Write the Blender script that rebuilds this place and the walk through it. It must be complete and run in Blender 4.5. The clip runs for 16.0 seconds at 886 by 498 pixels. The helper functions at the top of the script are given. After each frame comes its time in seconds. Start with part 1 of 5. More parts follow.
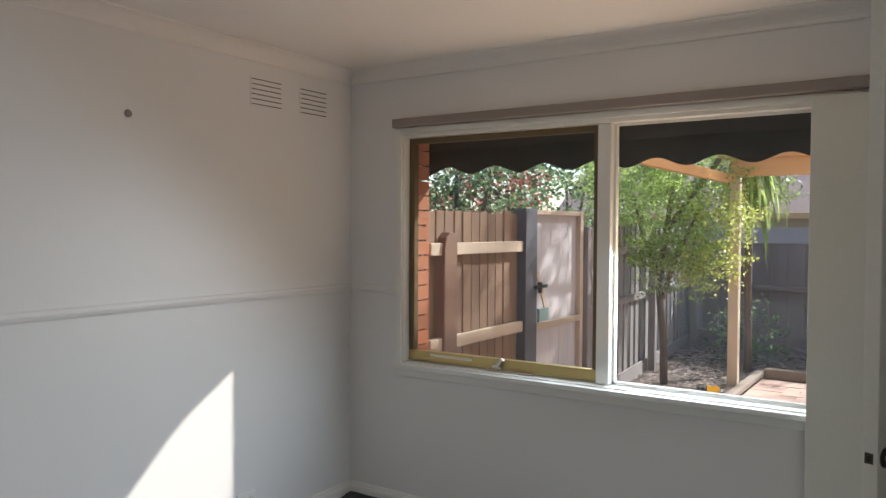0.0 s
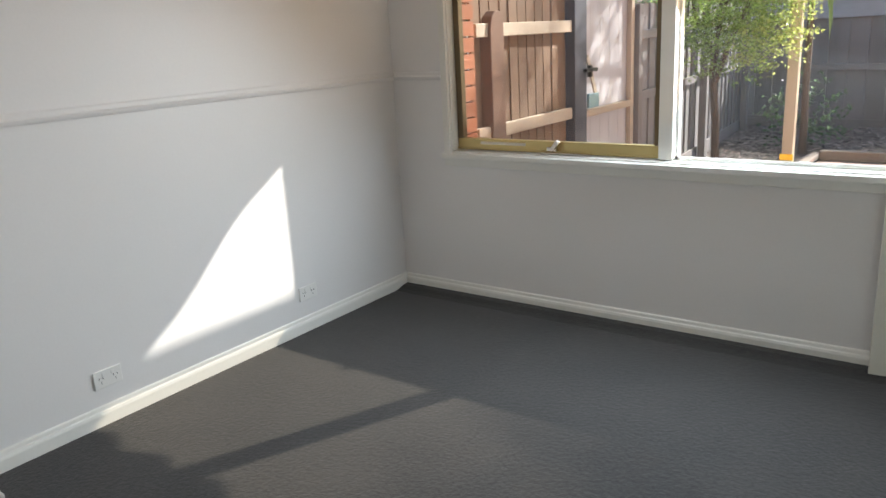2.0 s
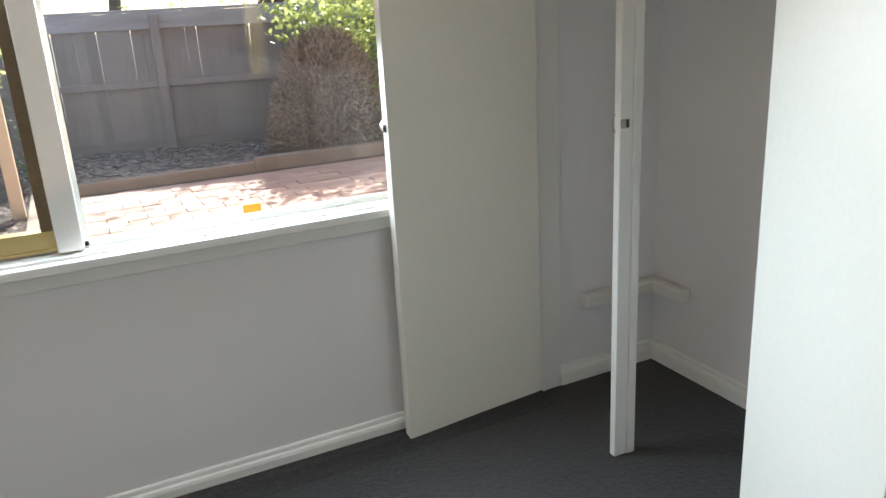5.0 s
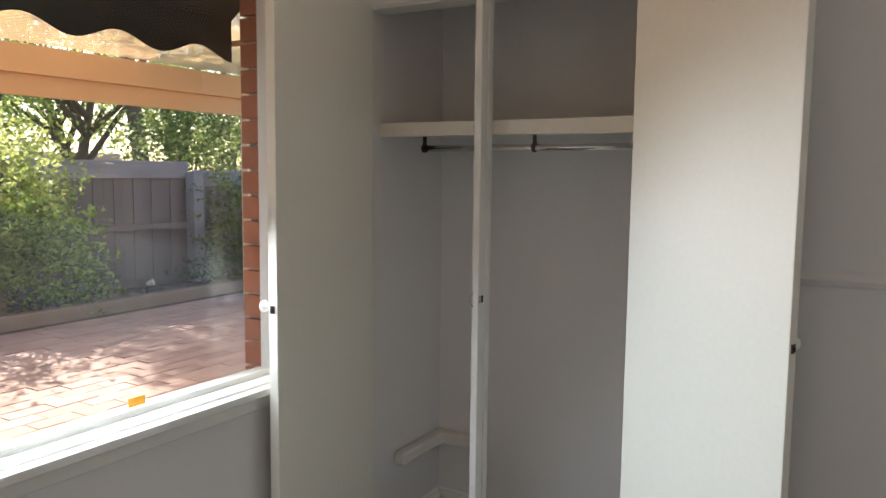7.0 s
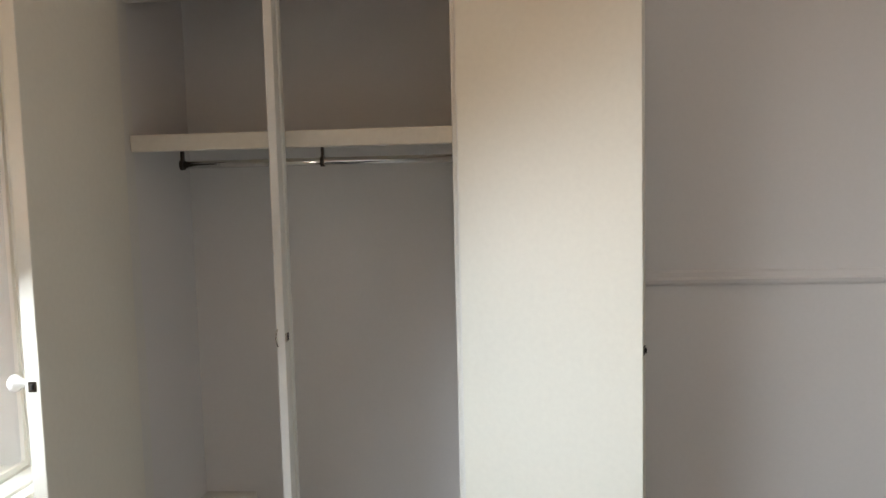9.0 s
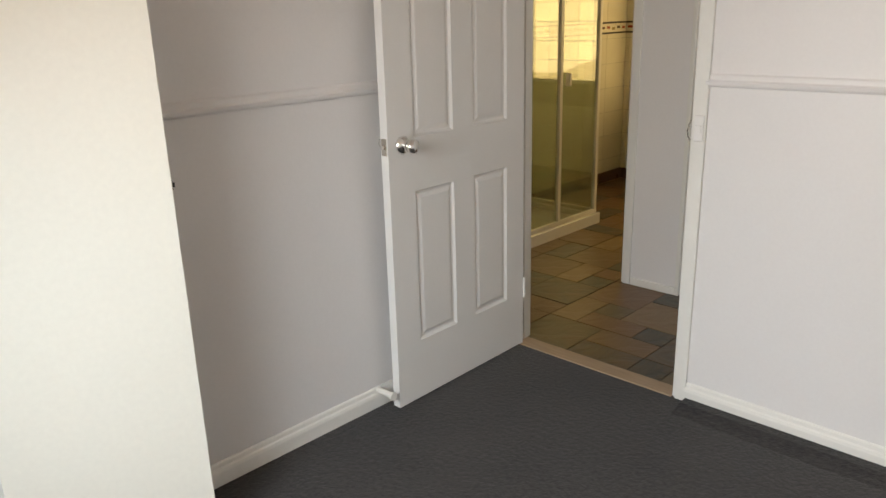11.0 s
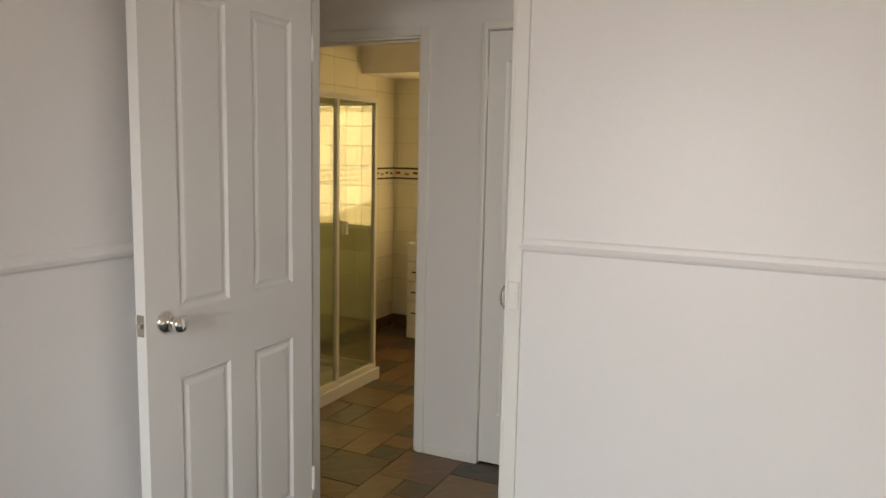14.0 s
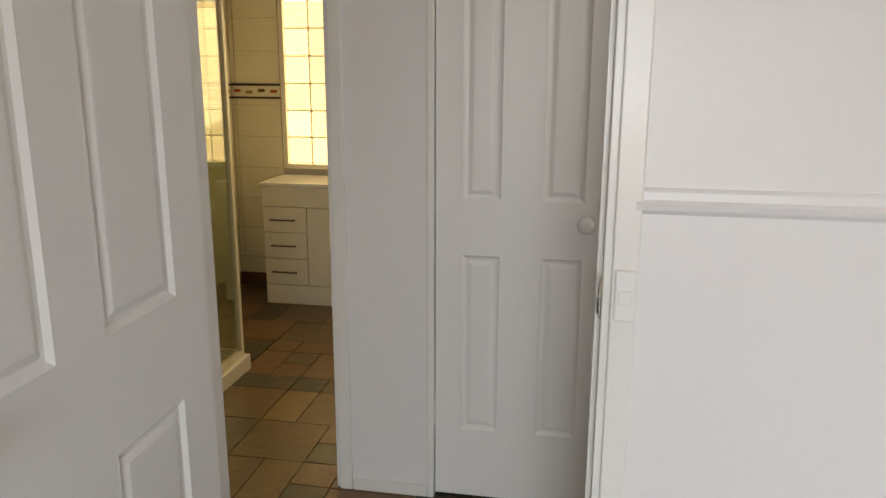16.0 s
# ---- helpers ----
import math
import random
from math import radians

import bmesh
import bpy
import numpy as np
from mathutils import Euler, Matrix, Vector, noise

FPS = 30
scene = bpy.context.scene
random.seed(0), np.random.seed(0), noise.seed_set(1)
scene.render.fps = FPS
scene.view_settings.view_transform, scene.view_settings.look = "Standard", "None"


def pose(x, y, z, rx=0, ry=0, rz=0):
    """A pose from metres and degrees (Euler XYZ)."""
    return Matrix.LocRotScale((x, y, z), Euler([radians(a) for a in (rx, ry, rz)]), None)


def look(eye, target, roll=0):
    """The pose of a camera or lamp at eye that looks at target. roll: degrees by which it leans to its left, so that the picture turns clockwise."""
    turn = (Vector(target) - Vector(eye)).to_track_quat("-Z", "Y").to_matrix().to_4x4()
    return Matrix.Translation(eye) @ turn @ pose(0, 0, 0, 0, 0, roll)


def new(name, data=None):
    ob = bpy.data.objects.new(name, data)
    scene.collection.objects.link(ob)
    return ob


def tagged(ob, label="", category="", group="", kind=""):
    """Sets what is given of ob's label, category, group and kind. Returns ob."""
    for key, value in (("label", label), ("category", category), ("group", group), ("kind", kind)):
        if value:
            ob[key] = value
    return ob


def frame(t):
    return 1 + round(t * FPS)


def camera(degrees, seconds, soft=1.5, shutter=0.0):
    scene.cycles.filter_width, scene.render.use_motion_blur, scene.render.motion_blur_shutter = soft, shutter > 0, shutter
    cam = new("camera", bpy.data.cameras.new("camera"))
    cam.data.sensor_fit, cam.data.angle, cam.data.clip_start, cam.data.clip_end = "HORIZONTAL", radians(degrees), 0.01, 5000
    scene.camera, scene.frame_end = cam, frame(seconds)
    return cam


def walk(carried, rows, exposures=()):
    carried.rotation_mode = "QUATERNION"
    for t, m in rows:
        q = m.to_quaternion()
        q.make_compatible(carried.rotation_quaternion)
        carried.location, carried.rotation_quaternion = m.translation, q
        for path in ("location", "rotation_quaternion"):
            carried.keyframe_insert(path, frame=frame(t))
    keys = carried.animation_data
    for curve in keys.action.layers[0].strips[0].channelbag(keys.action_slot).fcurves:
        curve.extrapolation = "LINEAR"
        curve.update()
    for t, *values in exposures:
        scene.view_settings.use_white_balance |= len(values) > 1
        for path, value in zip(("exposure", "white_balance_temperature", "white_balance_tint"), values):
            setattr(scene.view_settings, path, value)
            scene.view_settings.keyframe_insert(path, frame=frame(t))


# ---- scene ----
cam = camera(60.7, 16.0)
PATH = [
    (0, (2.876, -3.37, 1.552), (1.772, -1.703, 1.498), 0.3),
    (0.5, (2.876, -3.377, 1.524), (1.569, -1.867, 1.419), -0.4),
    (1, (2.849, -3.357, 1.517), (1.443, -1.955, 1.278), -1.0),
    (1.5, (2.81, -3.368, 1.46), (1.459, -1.938, 1.096), -2.2),
    (2, (2.729, -3.309, 1.411), (1.584, -1.762, 0.869), -3.1),
    (2.5, (2.585, -3.135, 1.365), (1.764, -1.402, 0.798), -2.0),
    (3, (2.446, -2.92, 1.396), (1.936, -1.058, 0.872), -0.6),
    (3.5, (2.299, -2.659, 1.388), (2.117, -0.739, 0.861), -0.8),
    (4, (2.116, -2.414, 1.378), (2.29, -0.503, 0.812), -1.8),
    (4.2, (2.008, -2.331, 1.367), (2.324, -0.442, 0.789), -2.3),
    (6.3, (0.896, -1.841, 1.438), (2.443, -0.63, 1.065), 0.1),
    (6.5, (0.787, -1.739, 1.452), (2.425, -0.631, 1.159), 0.7),
    (7, (0.722, -1.685, 1.482), (2.432, -0.668, 1.281), 0.6),
    (7.5, (0.668, -1.577, 1.491), (2.451, -0.678, 1.388), 1.6),
    (8, (0.718, -1.415, 1.514), (2.586, -0.7, 1.508), 0.7),
    (8.2, (0.736, -1.356, 1.515), (2.637, -0.734, 1.522), 0.6),
    (10.3, (0.931, -0.768, 1.44), (2.631, -1.64, 0.85), -2.3),
    (10.5, (0.942, -0.724, 1.448), (2.544, -1.761, 0.85), -1.9),
    (11, (0.949, -0.625, 1.458), (2.283, -1.988, 0.857), -1.6),
    (11.5, (0.929, -0.546, 1.478), (1.983, -2.143, 0.895), -1.4),
    (12, (0.909, -0.523, 1.478), (1.729, -2.266, 0.942), 0.3),
    (12.5, (0.898, -0.529, 1.465), (1.575, -2.343, 0.963), 1.0),
    (13, (0.955, -0.56, 1.463), (1.677, -2.36, 0.973), 1.1),
    (13.5, (1.151, -0.717, 1.468), (1.996, -2.484, 1.064), 0.7),
    (14, (1.335, -0.908, 1.5), (2.184, -2.699, 1.236), 1.2),
    (14.5, (1.57, -1.07, 1.521), (2.333, -2.914, 1.383), 1.7),
    (15, (1.776, -1.275, 1.496), (2.429, -3.158, 1.331), 1.8),
    (15.5, (1.989, -1.577, 1.466), (2.553, -3.47, 1.15), 1.1),
    (16, (2.213, -1.84, 1.42), (2.562, -3.755, 0.96), 0.2),
]
EXPOSURES = [(0.0, 1.2, 6250, 10), (1.5, 1.5, 6350, 9), (2.5, 1.75, 6350, 9), (4.0, 2.05, 6100, 8), (6.3, 1.5, 6500, 11), (7.5, 1.40, 6600, 13), (8.2, 1.42, 6700, 13), (10.3, 1.76, 7100, 14), (12.5, 1.78, 7200, 15), (14.0, 1.65, 7200, 15), (16.0, 1.76, 6850, 14)]
walk(cam, [(t, look(eye, target, roll)) for t, eye, target, roll in PATH], EXPOSURES)

# ---- world, sun, lamps ----
world = bpy.data.worlds.new("world")
scene.world = world
world.use_nodes = True
wn = world.node_tree.nodes
sky = wn.new("ShaderNodeTexSky")
sky.sky_type = "NISHITA"
sky.sun_disc = False
SUN_DIR = Vector((1.0, 2.24, 1.76)).normalized()
sky.sun_elevation = math.asin(SUN_DIR.z)
sky.sun_rotation = math.atan2(SUN_DIR.x, SUN_DIR.y)
world.node_tree.links.new(sky.outputs[0], wn["Background"].inputs[0])
wn["Background"].inputs[1].default_value = 0.10
sun = new("sun", bpy.data.lights.new("sun", "SUN"))
sun.data.energy = 3.9
sun.data.angle = radians(0.7)
sun.data.color = (1.0, 0.93, 0.82)
sun.matrix_world = look(SUN_DIR * 30, (0, 0, 0))


def area(name, place, target, width, height, power, colour, spread=180):
    ob = new(name, bpy.data.lights.new(name, "AREA"))
    ob.data.shape = "RECTANGLE"
    ob.data.size, ob.data.size_y = width, height
    ob.data.energy = power
    ob.data.spread = radians(spread)
    ob.data.color = colour
    ob.matrix_world = look(place, target)
    return ob


area("window_skylight", (1.87, 0.012, 1.42), (1.67, -1.0, 0.58), 1.0, 0.90, 12.8, (0.78, 0.90, 1.0), 134)
area("window_paving_glow", (1.87, 0.010, 1.15), (1.40, -1.0, 2.05), 1.0, 0.60, 2.9, (1.0, 0.70, 0.45), 142)
area("glass_block_light", (3.1, -6.40, 1.33), (3.3, -5.0, 0.8), 1.8, 0.95, 2.0, (1.0, 0.80, 0.42))
# Unseen fill lamp added at the walled hall end to brighten the hall.
area("hall_end_fill", (1.24, -3.68, 1.5), (2.6, -3.75, 1.2), 0.7, 1.6, 1.4, (1.0, 0.95, 0.88))

# ---- materials ----


def nodes_of(name):
    m = bpy.data.materials.new(name)
    m.use_nodes = True
    return m, m.node_tree, m.node_tree.nodes["Principled BSDF"]


def surface(name, colour, rough=0.5, metal=0.0, spread=0.05, scale=3.0, fine=120.0, bump=0.1, depth=0.002,
            per_object=0.0, stretch=(1, 1, 1), coat=0.0, stain=None, stain_amount=0.0, stain_scale=1.5, per_island=0.0):
    """A painted, wooden or stony surface: broad and fine variation of colour and gloss, fine relief."""
    m, nt, p = nodes_of(name)
    N, L = nt.nodes, nt.links
    tc = N.new("ShaderNodeTexCoord")
    mp = N.new("ShaderNodeMapping")
    mp.inputs["Scale"].default_value = stretch
    L.new(tc.outputs["Object"], mp.inputs[0])
    broad = N.new("ShaderNodeTexNoise")
    broad.inputs["Scale"].default_value = scale
    broad.inputs["Detail"].default_value = 5
    grain = N.new("ShaderNodeTexNoise")
    grain.inputs["Scale"].default_value = fine
    grain.inputs["Detail"].default_value = 3
    L.new(mp.outputs[0], broad.inputs["Vector"])
    L.new(mp.outputs[0], grain.inputs["Vector"])
    add = N.new("ShaderNodeMath")
    add.operation = "ADD"
    L.new(broad.outputs["Fac"], add.inputs[0])
    L.new(grain.outputs["Fac"], add.inputs[1])
    last = add.outputs[0]
    for on, kind, out in ((per_object, "ShaderNodeObjectInfo", "Random"), (per_island, "ShaderNodeNewGeometry", "Random Per Island")):
        if on:
            info = N.new(kind)
            mul = N.new("ShaderNodeMath")
            mul.operation = "MULTIPLY_ADD"
            mul.inputs[1].default_value = on
            L.new(info.outputs[out], mul.inputs[0])
            L.new(last, mul.inputs[2])
            sub = N.new("ShaderNodeMath")
            sub.operation = "SUBTRACT"
            sub.inputs[1].default_value = on / 2
            L.new(mul.outputs[0], sub.inputs[0])
            last = sub.outputs[0]
    rng = N.new("ShaderNodeMapRange")
    rng.inputs["From Min"].default_value, rng.inputs["From Max"].default_value = 0.5, 1.5
    rng.inputs["To Min"].default_value, rng.inputs["To Max"].default_value = 1 - spread * 2, 1 + spread * 2
    rng.clamp = False
    L.new(last, rng.inputs[0])
    mix = N.new("ShaderNodeVectorMath")
    mix.operation = "SCALE"
    mix.inputs[0].default_value = colour
    L.new(rng.outputs[0], mix.inputs["Scale"])
    col = mix.outputs[0]
    if stain:
        sn = N.new("ShaderNodeTexNoise")
        sn.inputs["Scale"].default_value = stain_scale
        sn.inputs["Detail"].default_value = 7
        L.new(mp.outputs[0], sn.inputs["Vector"])
        ramp = N.new("ShaderNodeMapRange")
        ramp.inputs["From Min"].default_value, ramp.inputs["From Max"].default_value = 0.48, 0.72
        ramp.inputs["To Max"].default_value = stain_amount
        L.new(sn.outputs["Fac"], ramp.inputs[0])
        mc = N.new("ShaderNodeMix")
        mc.data_type = "RGBA"
        L.new(ramp.outputs[0], mc.inputs["Factor"])
        L.new(col, mc.inputs["A"])
        mc.inputs["B"].default_value = (*stain, 1)
        col = mc.outputs["Result"]
    L.new(col, p.inputs["Base Color"])
    rr = N.new("ShaderNodeMapRange")
    rr.inputs["To Min"].default_value, rr.inputs["To Max"].default_value = max(0.02, rough - 0.08), min(1, rough + 0.08)
    L.new(broad.outputs["Fac"], rr.inputs[0])
    L.new(rr.outputs[0], p.inputs["Roughness"])
    p.inputs["Metallic"].default_value = metal
    p.inputs["Coat Weight"].default_value = coat
    bp = N.new("ShaderNodeBump")
    bp.inputs["Strength"].default_value = bump
    bp.inputs["Distance"].default_value = depth
    L.new(grain.outputs["Fac"], bp.inputs["Height"])
    L.new(bp.outputs[0], p.inputs["Normal"])
    return m


WALL = surface("wall_paint", (0.79, 0.775, 0.76), 0.42, spread=0.012, scale=1.2, fine=90, bump=0.12, depth=0.0015)
CEIL = surface("ceiling_paint", (0.83, 0.80, 0.77), 0.75, spread=0.012, scale=1.0, fine=60, bump=0.06)
TRIM = surface("gloss_trim_paint", (0.80, 0.79, 0.74), 0.38, spread=0.012, scale=2, fine=60, bump=0.06, coat=0.1)
DOORP = surface("door_enamel", (0.80, 0.79, 0.76), 0.38, spread=0.008, scale=2, fine=70, bump=0.04)
ROBE = surface("robe_door_enamel", (0.81, 0.79, 0.70), 0.42, spread=0.02, scale=1.4, fine=60, bump=0.12, coat=0.0)
SHELFP = surface("shelf_paint", (0.76, 0.72, 0.63), 0.35, spread=0.03, scale=3, fine=60, bump=0.1)
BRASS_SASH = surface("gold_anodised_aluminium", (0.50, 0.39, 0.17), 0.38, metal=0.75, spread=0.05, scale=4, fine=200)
PELMET = surface("taupe_track", (0.30, 0.26, 0.235), 0.5, spread=0.03)
CHROME = surface("chrome", (0.82, 0.80, 0.77), 0.08, metal=1.0, spread=0.02)
DARKMETAL = surface("aged_steel", (0.09, 0.075, 0.06), 0.35, metal=0.9, spread=0.1)
SATIN = surface("satin_nickel", (0.62, 0.57, 0.50), 0.22, metal=1.0, spread=0.03)
PORCELAIN = surface("white_porcelain", (0.85, 0.85, 0.83), 0.1, spread=0.01, coat=0.5)
PLASTIC = surface("white_plastic", (0.82, 0.81, 0.78), 0.3, spread=0.01)
BLACK = surface("dark_slot", (0.02, 0.02, 0.02), 0.6, spread=0.05)
ORANGE = surface("orange_sticker", (0.95, 0.42, 0.02), 0.5, spread=0.02)
AWNING = surface("dark_green_canvas", (0.007, 0.0066, 0.003), 0.85, spread=0.15, scale=3, fine=400, bump=0.2, stain=(0.020, 0.019, 0.006), stain_amount=0.5, stretch=(0.4, 1, 5))
BRICK = surface("orange_brick", (0.42, 0.155, 0.075), 0.85, spread=0.10, scale=9, fine=80, bump=0.6, depth=0.004, per_object=0.5, stain=(0.28, 0.12, 0.09), stain_amount=0.6, stain_scale=9)
MORTAR = surface("mortar", (0.45, 0.40, 0.34), 0.95, spread=0.08, fine=150, bump=0.6)
PALING = surface("weathered_paling", (0.24, 0.155, 0.105), 0.9, spread=0.13, scale=4, fine=60, bump=0.7, depth=0.004, per_object=0.6, stretch=(1, 1, 0.08), stain=(0.24, 0.17, 0.13), stain_amount=0.6, stain_scale=3)
PALGREY = surface("grey_paling", (0.27, 0.245, 0.25), 0.92, spread=0.12, scale=4, fine=50, bump=0.7, depth=0.004, per_object=0.5, stretch=(1, 1, 0.08), stain=(0.24, 0.19, 0.17), stain_amount=0.6, stain_scale=2)
# Rail timber lightened so that its colour carries the sun on the rails.
RAILW = surface("sunlit_fence_rail", (0.58, 0.48, 0.38), 0.9, spread=0.12, scale=4, fine=50, bump=0.6, depth=0.004, stretch=(1, 0.1, 1))
CAPGREY = surface("blue_grey_capping", (0.42, 0.42, 0.45), 0.9, spread=0.12, scale=4, fine=50, bump=0.6, stretch=(0.2, 1, 1), stain=(0.28, 0.27, 0.28), stain_amount=0.7, stain_scale=5)
POSTDARK = surface("blue_grey_post", (0.10, 0.105, 0.13), 0.85, spread=0.1, scale=4, fine=50, bump=0.5)
GATEP = surface("pale_gate_sheet", (0.60, 0.58, 0.62), 0.7, spread=0.06, scale=3, fine=30, bump=0.3, stain=(0.42, 0.38, 0.38), stain_amount=0.5, stretch=(6, 6, 0.6))
PERGOLA = surface("cream_beam_paint", (0.76, 0.47, 0.23), 0.55, spread=0.05, scale=2, fine=40, bump=0.2)
POSTP = surface("cream_post_paint", (0.74, 0.62, 0.46), 0.55, spread=0.06, scale=3, fine=40, bump=0.2)
BARK = surface("bark", (0.16, 0.115, 0.085), 0.95, spread=0.2, scale=9, fine=60, bump=0.9, depth=0.01, stretch=(1, 1, 0.3))


def foliage(name, colour, glow):
    """Leaves: each a shade of its own, letting some of the light through."""
    m = bpy.data.materials.new(name)
    m.use_nodes = True
    nt = m.node_tree
    p = nt.nodes["Principled BSDF"]
    p.inputs["Roughness"].default_value = 0.42
    geo = nt.nodes.new("ShaderNodeNewGeometry")
    ramp = nt.nodes.new("ShaderNodeValToRGB")
    ramp.color_ramp.elements[0].color = (*[c * 0.45 for c in colour], 1)
    ramp.color_ramp.elements[1].color = (*[min(1, c * 1.7) for c in colour], 1)
    nt.links.new(geo.outputs["Random Per Island"], ramp.inputs[0])
    nt.links.new(ramp.outputs[0], p.inputs["Base Color"])
    tl = nt.nodes.new("ShaderNodeBsdfTranslucent")
    ramp2 = nt.nodes.new("ShaderNodeValToRGB")
    ramp2.color_ramp.elements[0].color = (*[c * 0.5 for c in glow], 1)
    ramp2.color_ramp.elements[1].color = (*[min(1, c * 1.6) for c in glow], 1)
    nt.links.new(geo.outputs["Random Per Island"], ramp2.inputs[0])
    nt.links.new(ramp2.outputs[0], tl.inputs[0])
    mx = nt.nodes.new("ShaderNodeMixShader")
    mx.inputs[0].default_value = 0.5
    nt.links.new(p.outputs[0], mx.inputs[1])
    nt.links.new(tl.outputs[0], mx.inputs[2])
    nt.links.new(mx.outputs[0], nt.nodes["Material Output"].inputs[0])
    return m


LEAF = foliage("leaf_green", (0.125, 0.17, 0.065), (0.32, 0.40, 0.13))
LEAFM = foliage("leaf_mid_green", (0.15, 0.24, 0.07), (0.50, 0.64, 0.18))
# Brightened leaf colour: the sun on the shrub's top is put into it.
LEAFB = foliage("leaf_bright", (0.30, 0.38, 0.10), (0.86, 0.98, 0.24))
LEAFD = foliage("leaf_dark", (0.085, 0.13, 0.07), (0.18, 0.27, 0.12))
LEAFR = foliage("leaf_russet", (0.20, 0.09, 0.075), (0.40, 0.16, 0.12))
TWIG = surface("dry_twigs", (0.34, 0.27, 0.22), 0.95, spread=0.2, scale=5, fine=30, bump=0.2, per_island=1.2)
MULCH = surface("bark_mulch", (0.21, 0.17, 0.155), 0.95, spread=0.25, scale=10, fine=70, bump=1.0, depth=0.02)
CHIP = surface("mulch_chip", (0.30, 0.245, 0.22), 0.95, spread=0.3, scale=10, fine=70, bump=0.4, per_island=1.6)
PAVER = surface("terracotta_paver", (0.62, 0.43, 0.36), 0.85, spread=0.08, scale=5, fine=60, bump=0.4, depth=0.003, per_island=0.6, per_object=0.6, stain=(0.38, 0.25, 0.20), stain_amount=0.5, stain_scale=3)
SOIL = surface("ground_soil", (0.13, 0.10, 0.08), 0.95, spread=0.2, scale=2, fine=30, bump=0.8, depth=0.02)
KERB = surface("concrete_kerb", (0.33, 0.27, 0.23), 0.9, spread=0.12, scale=5, fine=50, bump=0.5)
ROOF = surface("terracotta_roof_tile", (0.62, 0.42, 0.34), 0.8, spread=0.1, scale=3, fine=20, bump=0.4)
RENDERW = surface("neighbour_render", (0.62, 0.55, 0.45), 0.9, spread=0.05)
TILEW = surface("bathroom_wall_tile", (0.80, 0.76, 0.62), 0.16, spread=0.01, scale=3, fine=20, bump=0.05, per_object=0.05, coat=0.3)
GROUT = surface("grout", (0.55, 0.52, 0.44), 0.9, spread=0.04)
CARDW = surface("vanity_laminate", (0.80, 0.78, 0.70), 0.3, spread=0.012)
SKIRTTILE = surface("brown_skirting_tile", (0.13, 0.075, 0.05), 0.3, spread=0.15, scale=8)
THRESH = surface("timber_threshold", (0.36, 0.26, 0.17), 0.5, spread=0.12, scale=6, fine=90, stretch=(0.1, 1, 1))
DOORSTOP = surface("off_white_pipe", (0.78, 0.75, 0.69), 0.4, spread=0.02)


def carpet_material():
    m, nt, p = nodes_of("charcoal_carpet")
    N, L = nt.nodes, nt.links
    tc = N.new("ShaderNodeTexCoord")
    loops = N.new("ShaderNodeTexVoronoi")
    loops.inputs["Scale"].default_value = 210
    broad = N.new("ShaderNodeTexNoise")
    broad.inputs["Scale"].default_value = 2.2
    broad.inputs["Detail"].default_value = 6
    mid = N.new("ShaderNodeTexNoise")
    mid.inputs["Scale"].default_value = 60
    mid.inputs["Detail"].default_value = 4
    for n in (loops, broad, mid):
        L.new(tc.outputs["Object"], n.inputs["Vector"])
    add = N.new("ShaderNodeMath")
    add.operation = "MULTIPLY_ADD"
    add.inputs[1].default_value = 0.35
    L.new(loops.outputs["Distance"], add.inputs[0])
    L.new(mid.outputs["Fac"], add.inputs[2])
    add2 = N.new("ShaderNodeMath")
    add2.operation = "MULTIPLY_ADD"
    add2.inputs[1].default_value = 0.6
    L.new(broad.outputs["Fac"], add2.inputs[0])
    L.new(add.outputs[0], add2.inputs[2])
    ramp = N.new("ShaderNodeValToRGB")
    ramp.color_ramp.elements[0].position, ramp.color_ramp.elements[0].color = 0.5, (0.007, 0.007, 0.008, 1)
    ramp.color_ramp.elements[1].position, ramp.color_ramp.elements[1].color = 1.25, (0.040, 0.036, 0.033, 1)
    rng = N.new("ShaderNodeMapRange")
    rng.inputs["From Min"].default_value, rng.inputs["From Max"].default_value = 0.6, 1.3
    L.new(add2.outputs[0], rng.inputs[0])
    ramp.color_ramp.elements[0].position, ramp.color_ramp.elements[1].position = 0.0, 1.0
    L.new(rng.outputs[0], ramp.inputs[0])
    L.new(ramp.outputs[0], p.inputs["Base Color"])
    p.inputs["Roughness"].default_value = 0.95
    p.inputs["Sheen Weight"].default_value = 0.15
    bp = N.new("ShaderNodeBump")
    bp.inputs["Strength"].default_value = 0.8
    bp.inputs["Distance"].default_value = 0.004
    L.new(add.outputs[0], bp.inputs["Height"])
    L.new(bp.outputs[0], p.inputs["Normal"])
    return m


